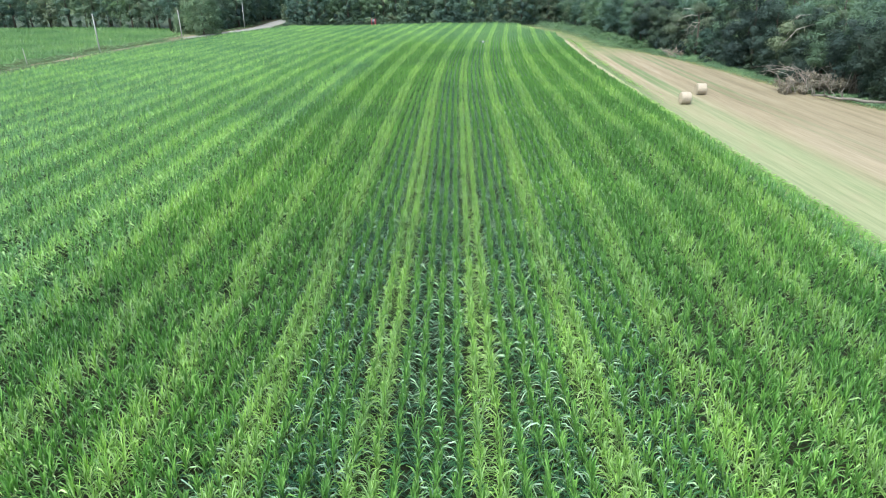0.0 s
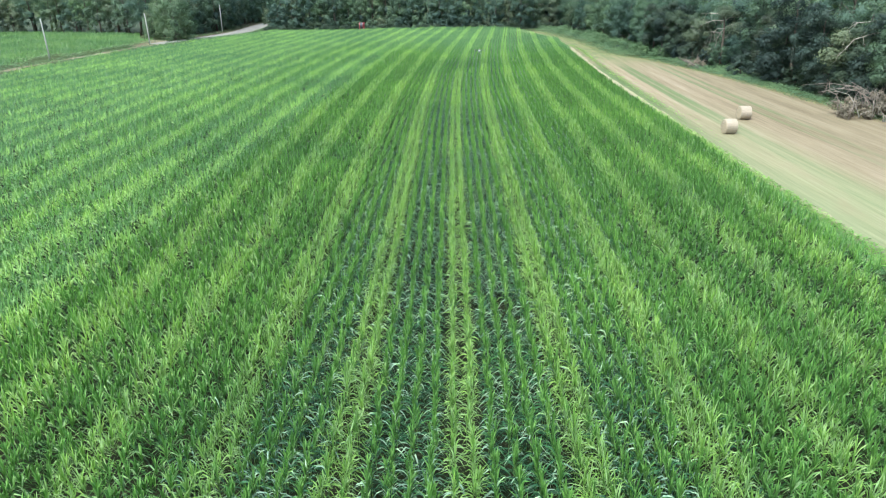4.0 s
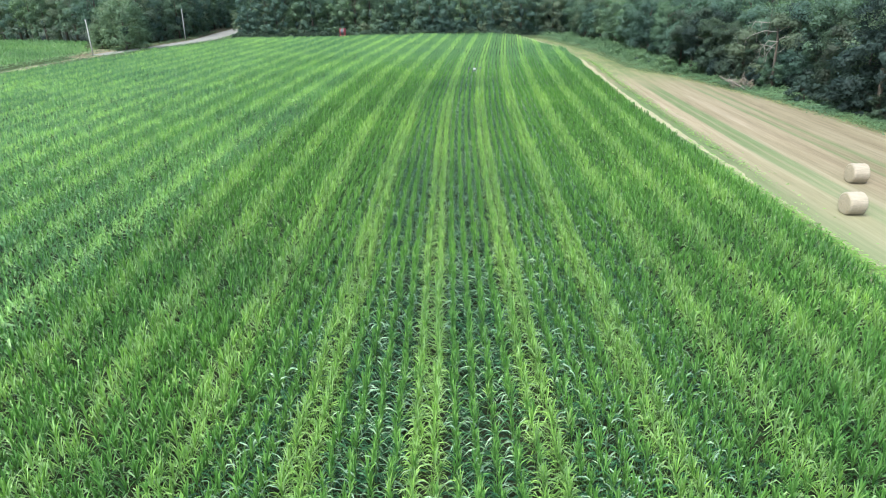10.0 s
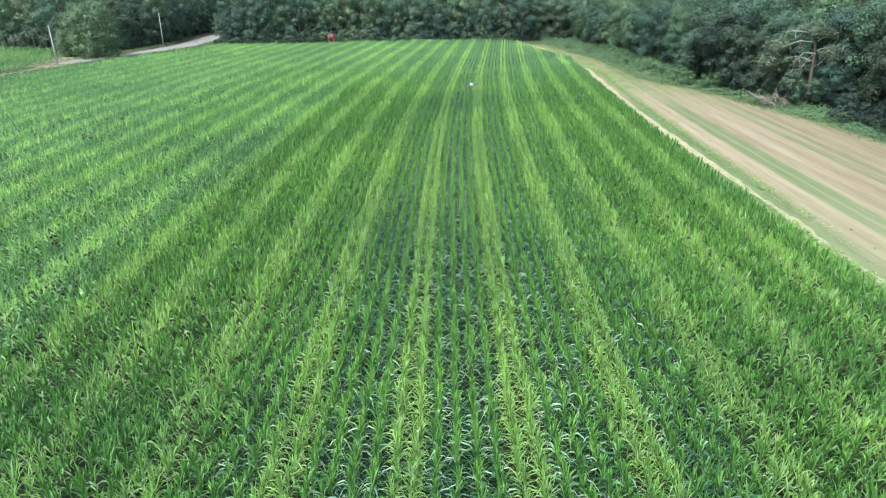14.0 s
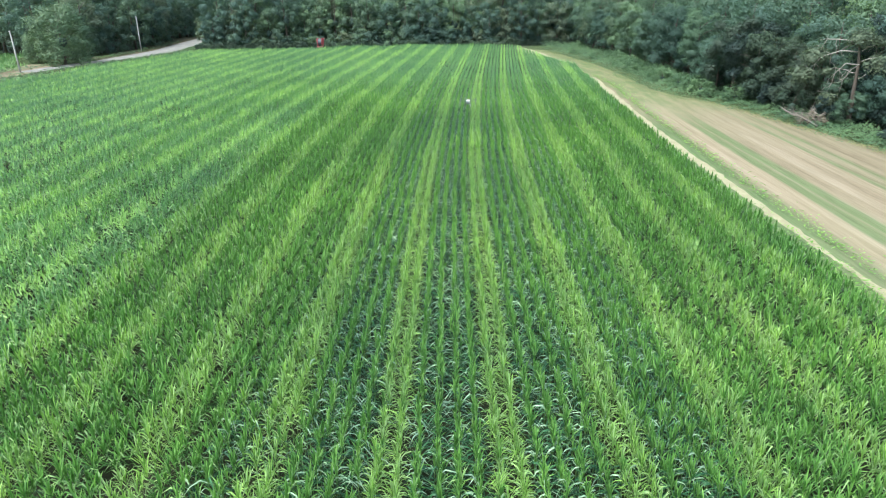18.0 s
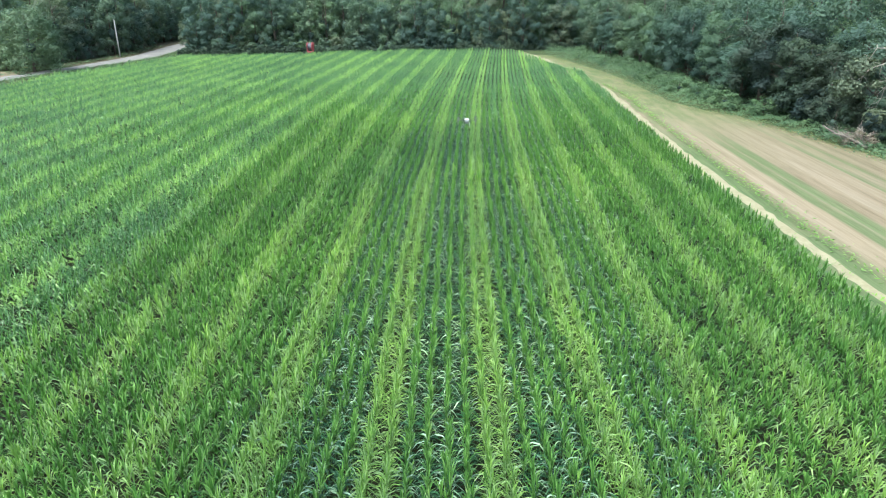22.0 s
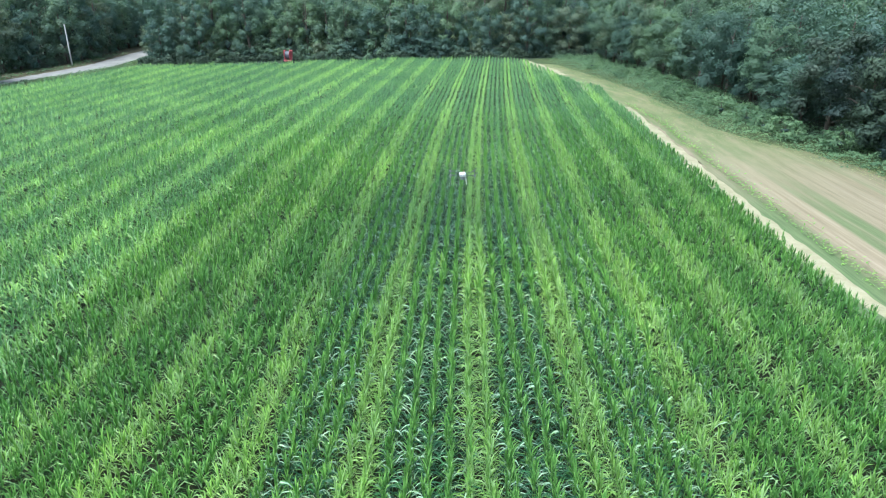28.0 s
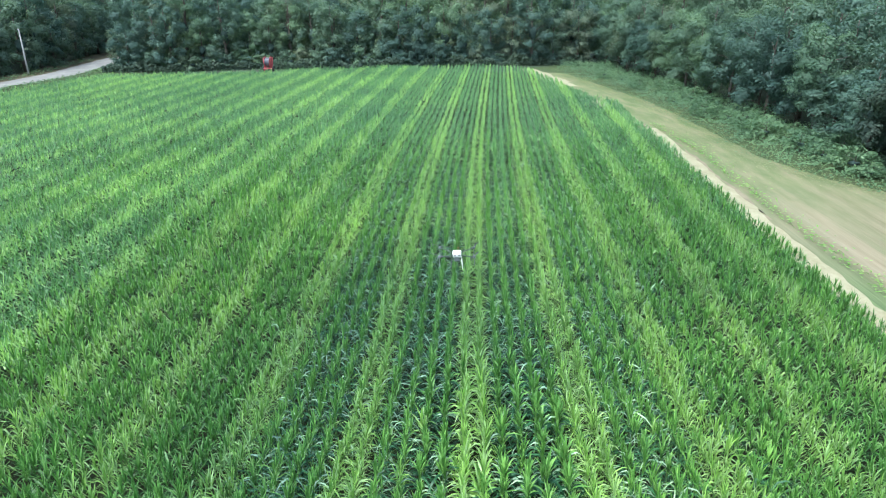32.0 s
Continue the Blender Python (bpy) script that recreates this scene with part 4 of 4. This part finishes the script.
gx_ = np.where(gy_ < 196, wrng.uniform(-95, -83, 7000), road_mid(gy_) + np.where(wrng.random(7000) < 0.5, -wrng.uniform(2.6, 6.0, 7000), wrng.uniform(2.8, 6.0, 7000) + 2.2 * smooth_step(212, 238, gy_)))
keep = (np.abs(gx_ + 92) > 0.9 - 1.2 * (patch_noise(gx_ * 0, gy_, 0.35, 13) > 0.1)) | (gy_ > 196)
tufts("grass_verge", wrng, gx_[keep], gy_[keep], 0.5, 0.5, M_WEED, "rough grass verge of the lane")
gy_ = wrng.uniform(80, 246, 20000)
gx_ = hay_far(gy_) + wrng.normal(-0.3, 0.7 + 1.2 * smooth_step(150, 190, gy_), 20000)
keep = gx_ > field_edge(gy_) + 4.0
tufts("grass_fringe", wrng, gx_[keep], gy_[keep], 0.08, 0.17, M_GRASS, "olive grass fringe between stubble and weeds")

# ---- dead tree, fallen logs and brush ----


def crooked(rng, a, b, steps=5, wander=0.15):
    a, b = Vector(a), Vector(b)
    return [a.lerp(b, k / steps) + (Vector(rng.normal(0, wander, 3)) if 0 < k < steps else Vector()) for k in range(steps + 1)]


def dead_tree(x, y, turn=0, size=1.0, seed=41):
    """A broken trunk with long drooping limbs on one side and a few tufts of leaves left."""
    rng = np.random.default_rng(seed)
    thing = tagged(new("dead_tree"), "half-dead tree with bare bleached drooping limbs and sparse pale leaves", "tree")
    thing.matrix_basis = pose(x, y, float(height(x, y)), 0, 0, turn) @ Matrix.Diagonal((size, size, size, 1))
    bm = bmesh.new()
    limb(bm, [(0, 0, -0.05), (-0.1, 0, 2.4), (-0.2, 0, 4.8), (-0.25, 0.05, 7.0), (-0.5, 0.15, 8.8), (-1.1, 0.3, 10.0)], [0.27, 0.23, 0.2, 0.16, 0.13, 0.06], 9)
    part("trunk", bm, M_BARK, thing)
    side = Vector((-0.87, 0.49, 0))
    arms = [(8.9, (1.8, 9.7), (4.0, 9.5), (5.0, 7.7), 0.13), (8.4, (2.2, 8.4), (4.2, 7.6), (5.3, 6.2), 0.13), (7.0, (1.57, 7.0), (2.5, 5.6), (2.9, 3.6), 0.11),
            (6.8, (0.9, 6.2), (1.5, 4.8), (1.7, 3.2), 0.1), (6.0, (1.4, 6.2), (2.6, 6.5), (3.5, 6.1), 0.09), (8.6, (-0.9, 9.2), (-1.7, 9.7), (-2.3, 9.6), 0.1),
            (7.2, (-1.0, 7.8), (-2.0, 7.9), (-2.9, 7.2), 0.1), (5.2, (-0.9, 6.0), (-1.57, 6.4), (-2.1, 6.2), 0.08)]
    tips = []
    for h, *bends, r in arms:
        bm = bmesh.new()
        drift = rng.normal(0, 0.35)
        pts = [Vector((-0.3, 0.05, h))] + [side * d + Vector((-0.49, -0.87, 0)) * drift * k + Vector((0, 0, z)) for k, (d, z) in enumerate(bends, 1)]
        fine = [pts[i].lerp(pts[i + 1], f) + Vector(rng.normal(0, 0.06, 3)) for i in range(3) for f in (0, 0.5)] + [pts[-1]]
        r *= 0.72
        limb(bm, fine, [r * k for k in (1, 0.9, 0.8, 0.68, 0.55, 0.42, 0.16)], 6)
        for k in (2, 3, 4, 5, 6):
            for j in range(2):
                end = fine[k] + Vector(rng.normal(0, 0.6, 3)) + Vector((0, 0, -0.5)) + side * 0.4
                limb(bm, crooked(rng, fine[k], end, 3, 0.09), [r * 0.38, r * 0.3, r * 0.2, r * 0.08], 4)
        tips.append(pts[-1])
        part("limb", bm, M_DEAD, thing)
    spots = [(side * 6.0 + Vector((0, 0, 5.4)), 1.6), (side * 4.6 + Vector((0, 0.6, 7.6)), 1.6), (Vector((-0.4, 0.2, 9.8)), 1.7), (side * -2.3 + Vector((0, 0, 7.0)), 2.0), (side * 2.6 + Vector((0, 0, 2.6)), 1.3), (side * -1.6 + Vector((0, 0, 9.6)), 0.9), (side * 3.4 + Vector((0, 0, 6.0)), 0.7)]
    n = 9000
    which = rng.choice(len(spots), n, p=np.array([r * r for c, r in spots]) / sum(r * r for c, r in spots))
    d = rng.normal(0, 1, (n, 3))
    d[:, 2] += 0.5
    d /= np.linalg.norm(d, axis=1)[:, None]
    lump = 1 + 0.3 * np.sin(d[:, 0] * 5 + which) * np.sin(d[:, 1] * 6 + 2 * which)
    p = np.array([list(c) for c, r in spots])[which] + d * (np.array([r for c, r in spots])[which] * lump * rng.uniform(0.3, 1.05, n))[:, None] * np.array([1, 1, 0.7])
    v, q = leaf_cards(rng, p, d + np.array([0, 0, 0.4]), 0.27, 0.18, 0.4)
    link_mesh("sparse_foliage", np_mesh("sparse_foliage", v, q), M_CROWN_PALE, thing)


dead_tree(43.6, 150.5)
dead_tree(51.0, 110.0, 15, 1.05, 43)
plant_tree("near", 42.7, 148.6, 0.42)
plant_tree("dark", 41.2, 151.5, 0.34)
plant_tree("near", 45.5, 147.5, 0.5)


def fallen_log(x, y, turn, length, radius, tilt, branches, label):
    rng = np.random.default_rng(int(x * 10))
    thing = tagged(new("fallen_log"), label, "log")
    thing.matrix_basis = pose(x, y, float(height(x, y)), 0, -tilt, turn)
    bm = bmesh.new()
    limb(bm, [p + Vector((0, 0, radius)) for p in crooked(rng, (0, 0, 0), (length, 0, 0), 6, 0.08)], [radius * k for k in (1, 0.95, 0.9, 0.8, 0.7, 0.6, 0.35)], 9)
    part("trunk", bm, M_LOG, thing)
    for k in range(branches):
        s = length * rng.uniform(0.35, 1.0)
        bm = bmesh.new()
        end = Vector((s + rng.uniform(0.3, 1.6), rng.normal(0, 0.9), radius + rng.uniform(0.4, 2.2)))
        limb(bm, crooked(rng, (s, 0, radius), end, 4, 0.12), [radius * 0.4, radius * 0.3, radius * 0.25, radius * 0.17, radius * 0.06], 5)
        part("branch", bm, M_LOG, thing)


fallen_log(51.5, 89.6, 153, 9.4, 0.25, 2, 7, "pale fallen trunk with broken limbs beside the hayfield")
fallen_log(38.9, 148.2, 124, 5.2, 0.16, 17, 0, "bleached fallen log propped on brush")


def brush_pile(x, y, size, limbs, label, clumps, seed):
    """A fallen crown: arching pale limbs with broken twigs, and clumps of withered leaves."""
    rng = np.random.default_rng(seed)
    thing = tagged(new("brush_pile"), label, "brush pile")
    thing.matrix_basis = pose(x, y, float(height(x, y)))
    twigs = bmesh.new()
    for k in range(limbs):
        a = Vector((rng.uniform(-0.5, 0.5) * size[0], rng.uniform(-0.5, 0.4) * size[1], rng.uniform(0.05, 0.4)))
        lean = Vector((rng.normal(-0.25, 0.8), rng.normal(0, 0.5), 0))
        top = size[2] * rng.uniform(0.3, 1.0) * (1 - 0.6 * abs(a.x) / size[0])
        pts = [a, a + lean * 0.25 * top + Vector((0, 0, 0.45 * top)), a + lean * 0.65 * top + Vector((0, 0, 0.85 * top)), a + lean * 1.15 * top + Vector((0, 0, top)), a + lean * 1.6 * top + Vector((0, 0, 0.85 * top))]
        pts = [pts[0]] + [p + Vector(rng.normal(0, 0.12, 3)) for p in pts[1:]]
        r = rng.uniform(0.035, 0.085)
        bm = bmesh.new()
        limb(bm, pts, [r * f for f in (1, 0.85, 0.65, 0.45, 0.12)], 5)
        part("branch", bm, M_DEAD if rng.random() < 0.3 else M_TWIG, thing)
        for j in range(9):
            i = int(rng.integers(1, 4))
            o = pts[i].lerp(pts[i + 1], float(rng.random()))
            end = o + Vector(rng.normal(0, 0.5, 3)) + Vector((0, 0, 0.15))
            limb(twigs, crooked(rng, o, end, 2, 0.1), [r * 0.35, r * 0.25, r * 0.08], 3)
    tagged(part("brushwood", twigs, M_TWIG, thing), kind="stuff")
    c = np.stack([rng.uniform(-0.5, 0.5, clumps) * size[0], rng.uniform(-0.4, 0.4, clumps) * size[1], rng.uniform(0.1, 0.62, clumps) * size[2]], -1)
    c[:, 2] *= 1 - 0.5 * np.abs(c[:, 0]) / size[0] * 2
    r = rng.uniform(0.35, 0.8, clumps)
    n = clumps * 120
    which = rng.integers(0, clumps, n)
    d = rng.normal(0, 1, (n, 3)) + np.array([0, 0, 0.4])
    d /= np.linalg.norm(d, axis=1)[:, None]
    p = c[which] + d * (r[which] * rng.uniform(0.5, 1.1, n))[:, None]
    p[:, 2] = np.maximum(p[:, 2], 0.05)
    v, q = leaf_cards(rng, p, d + np.array([0, 0, 0.4]), 0.22, 0.15, 0.5)
    link_mesh("withered_foliage", np_mesh("withered_foliage", v, q), M_CROWN_BROWN, thing, "withered grey-brown leaves")


brush_pile(46.3, 99.6, (10.5, 5.0, 4.4), 46, "fallen crown of grey withered branches at the wood's edge", 72, 51)
brush_pile(39.2, 150.2, (3.4, 2.0, 1.5), 16, "low heap of brown dead branches under the dead tree", 7, 52)


# ---- hay bales ----


def hay_bale(x, y, turn):
    rng = np.random.default_rng(int(x))
    thing = tagged(new("hay_bale"), "round net-wrapped hay bale lying on the stubble", "hay bale", "round bales on the hayfield")
    R, L = 0.80, 1.24
    thing.matrix_basis = pose(x, y, float(height(x, y)) + R - 0.04, 0, 0, turn)
    bm = bmesh.new()
    prof = [(R - 0.07, -L / 2 + 0.005), (R - 0.02, -L / 2 + 0.05)] + [(R + 0.012 * math.sin(k * 2.3), -L / 2 + 0.12 + k * (L - 0.24) / 9) for k in range(10)] + [(R - 0.02, L / 2 - 0.05), (R - 0.07, L / 2 - 0.005)]
    lathe(bm, prof, 40, "X")
    for q in bm.verts:
        s = 1 + 0.012 * math.sin(5 * math.atan2(q.co.z, q.co.y) + x) + rng.normal(0, 0.003)
        q.co.y *= s
        q.co.z = max(q.co.z * s, -R + 0.045)
    part("net_wrap", bm, M_WRAP, thing, "pale net wrap")
    for sgn in (-1, 1):
        bm = bmesh.new()
        prof = []
        for k in range(9):
            r = (R - 0.08) * (1 - k / 9)
            prof += [(r, sgn * (L / 2 - 0.01 + 0.018 * (k % 2))), (max(r - 0.05, 0.01), sgn * (L / 2 + 0.012 - 0.018 * (k % 2)))]
        lathe(bm, prof, 32, "X")
        part("end_face", bm, M_HAYEND, thing, "coiled brown hay end")
    return thing


hay_bale(25.3, 89.6, 4)
hay_bale(29.6, 97.6, 1)


# ---- poles ----


def utility_pole(x, y, tall, r, lean, label, name="utility_pole"):
    thing = tagged(new(name), label, "pole", "poles along the lane")
    thing.matrix_basis = pose(x, y, float(height(x, y)), lean[0], lean[1], 0)
    bm = bmesh.new()
    limb(bm, [(0, 0, -0.1), (0, 0, tall * 0.5), (0, 0, tall - 0.05), (0, 0, tall)], [r, r * 0.85, r * 0.68, r * 0.5], 12)
    part("shaft", bm, M_POLE, thing)
    if tall > 5:
        bm = bmesh.new()
        rod(bm, (0.0, -r, tall - 0.25), (0.0, -r - 0.18, tall - 0.2), 0.03)
        lathe_at = bmesh.ops.create_cone(bm, cap_ends=True, segments=10, radius1=0.05, radius2=0.035, depth=0.14, matrix=pose(0, -r - 0.18, tall - 0.13))
        part("insulator", bm, M_STEEL, thing, "grey insulator on a bracket")
    return thing


utility_pole(-91.9, 198.0, 7.9, 0.17, (0, -1.5), "bare pale wooden utility pole beside the dirt turnout")
utility_pole(-88.6, 241.5, 8.6, 0.17, (0, 0.5), "tall pale wooden utility pole beside the gravel lane")
utility_pole(-94.0, 157.6, 8.6, 0.17, (0, -1.0), "pale wooden utility pole between the cornfields")
utility_pole(-94.2, 131.3, 3.2, 0.09, (0, -4.0), "short leaning wooden post beside the corn", "post")
sign = tagged(new("marker_post"), "small white marker post at the lane", "marker post")
sign.matrix_basis = pose(-81.0, 268.0, float(height(-81, 268)))
bm = bmesh.new()
box(bm, (0.09, 0.09, 1.3), (0, 0, 0.62), bevel=0.01)
part("post", bm, M_WHITE, sign, smooth=False)
bm = bmesh.new()
box(bm, (0.55, 0.05, 0.5), (0, -0.08, 1.3), bevel=0.01)
part("plate", bm, M_WHITE, sign, smooth=False)

# ---- irrigation hose reel ----
reel = tagged(new("hose_reel"), "red irrigation hose reel on wheels behind the corn", "hose reel")
reel.matrix_basis = pose(-43.3, 249.0, 0, 0, 0, -3) @ Matrix.Diagonal((0.9, 0.9, 0.9, 1))
for sx in (-1, 1):
    bm = bmesh.new()
    for r0_, r1_ in ((1.2, 1.08),):
        lathe(bm, [(r1_, sx * 0.62 - 0.04), (r0_, sx * 0.62 - 0.04), (r0_, sx * 0.62 + 0.04), (r1_, sx * 0.62 + 0.04)], 32, "X")
    for k in range(8):
        a = k * math.pi / 4
        rod(bm, (sx * 0.62, 0.1 * math.cos(a), 0.1 * math.sin(a)), (sx * 0.62, 1.12 * math.cos(a), 1.12 * math.sin(a)), 0.035, sides=6)
    for q in bm.verts:
        q.co.z += 1.95
    part("drum_flange", bm, M_RED, reel, "red spoked drum flange", smooth=False)
bm = bmesh.new()
prof = [(0.2, -0.56)]
for k in range(10):
    h = -0.55 + k * 0.112
    prof += [(0.9, h), (0.96, h + 0.04), (0.9, h + 0.08)]
lathe(bm, prof + [(0.2, 0.57)], 32, "X")
for q in bm.verts:
    q.co.z += 1.95
part("hose_coil", bm, M_HOSE, reel, "dark coiled hose")
for sx in (-1, 1):
    bm = bmesh.new()
    box(bm, (0.14, 0.16, 2.5), (sx * 0.85, -0.45, 1.7), (14, 0, 0), 0.02)
    box(bm, (0.14, 0.16, 2.5), (sx * 0.85, 0.45, 1.7), (-14, 0, 0), 0.02)
    box(bm, (0.16, 0.5, 0.16), (sx * 0.85, 0, 2.95), (0, 0, 0), 0.02)
    part("side_frame", bm, M_RED, reel, smooth=False)
    bm = bmesh.new()
    lathe(bm, [(0.3, sx * 1.12 - 0.13), (0.5, sx * 1.12 - 0.13), (0.55, sx * 1.12 - 0.08), (0.55, sx * 1.12 + 0.08), (0.5, sx * 1.12 + 0.13), (0.3, sx * 1.12 + 0.13)], 24, "X")
    for q in bm.verts:
        q.co.z += 0.55
    tyre = part("tyre", bm, M_RUBBER, reel)
    bm = bmesh.new()
    lathe(bm, [(0.05, sx * 1.12 - 0.1), (0.29, sx * 1.12 - 0.1), (0.29, sx * 1.12 + 0.1), (0.05, sx * 1.12 + 0.12)], 20, "X")
    for q in bm.verts:
        q.co.z += 0.55
    part("rim", bm, M_YELLOW, reel, "pale yellow wheel rim")
bm = bmesh.new()
box(bm, (1.9, 2.2, 0.14), (0, 0, 0.62), (0, 0, 0), 0.02)
box(bm, (0.14, 2.0, 0.14), (0, -2.0, 0.55), (0, 0, 0), 0.02)
rod(bm, (0, -2.9, 0.0), (0, -2.9, 0.6), 0.05)
rod(bm, (-1.1, 0, 0.55), (1.1, 0, 0.55), 0.06)
part("chassis", bm, M_RED, reel, "red chassis with a drawbar", smooth=False)

# ---- spray drone hovering over the rows ----
drone = tagged(new("spray_drone"), "white-topped spraying drone hovering just above the corn", "drone")
drone.matrix_basis = pose(-2.15, 143.8, 3.34, 0, 0, 2)
bm = bmesh.new()
box(bm, (0.44, 0.46, 0.26), (0, 0, 0.12), (0, 0, 0), 0.09)
part("body", bm, M_WHITE, drone, "white plastic shell")
bm = bmesh.new()
box(bm, (0.32, 0.32, 0.24), (0, 0, -0.12), (0, 0, 0), 0.06)
part("tank", bm, M_GREYPL, drone, "grey liquid tank")
for sx in (-0.1, 0.1):
    bm = bmesh.new()
    bmesh.ops.create_cone(bm, cap_ends=True, segments=12, radius1=0.05, radius2=0.04, depth=0.05, matrix=pose(sx, -0.24, 0.14, 90))
    part("lamp", bm, M_GREYPL, drone, "round grey sensor")
for ax, ay in ((-0.85, -0.62), (0.85, -0.62), (-0.85, 0.62), (0.85, 0.62)):
    bm = bmesh.new()
    rod(bm, (ax * 0.22, ay * 0.3, 0.12), (ax, ay, 0.2), 0.028, 0.022, 10)
    arm = part("arm", bm, M_CARBON, drone, "dark carbon arm")
    bm = bmesh.new()
    lathe(bm, [(0.04, 0.14), (0.065, 0.16), (0.065, 0.25), (0.03, 0.28)], 14)
    for q in bm.verts:
        q.co.x += ax
        q.co.y += ay
    part("motor", bm, M_GREYPL, arm)
    bm = bmesh.new()
    for sgn in (-1, 1):
        a = 0.3 + ax
        d = Vector((math.cos(a), math.sin(a), 0)) * sgn
        s = Vector((-math.sin(a), math.cos(a), 0)) * sgn
        c0 = Vector((ax, ay, 0.285))
        pts = [(0.03, 0.02), (0.16, 0.045), (0.4, 0.035), (0.55, 0.012)]
        lo = [bm.verts.new(c0 + d * r - s * w) for r, w in pts]
        hi = [bm.verts.new(c0 + d * r + s * w + Vector((0, 0, 0.012))) for r, w in pts]
        for k in range(3):
            bm.faces.new((lo[k], lo[k + 1], hi[k + 1], hi[k]))
    bmesh.ops.solidify(bm, geom=list(bm.faces), thickness=0.006)
    part("propeller", bm, M_CARBON, arm, "slim dark blades", smooth=False)
    bm = bmesh.new()
    rod(bm, (ax, ay, 0.15), (ax, ay, -0.18), 0.012)
    bmesh.ops.create_cone(bm, cap_ends=True, segments=10, radius1=0.035, radius2=0.02, depth=0.08, matrix=pose(ax, ay, -0.2))
    part("nozzle", bm, M_GREYPL, arm)
for sx in (-0.28, 0.28):
    bm = bmesh.new()
    rod(bm, (sx * 0.8, -0.2, -0.05), (sx, -0.3, -0.5), 0.016)
    rod(bm, (sx * 0.8, 0.2, -0.05), (sx, 0.3, -0.5), 0.016)
    rod(bm, (sx, -0.42, -0.5), (sx, 0.42, -0.5), 0.016)
    part("landing_skid", bm, M_WHITE if sx > 0 else M_CARBON, drone)
bm = bmesh.new()
rod(bm, (0.06, 0.15, 0.27), (0.06, 0.15, 0.42), 0.014)
part("antenna", bm, M_RED, drone, "short red antenna")
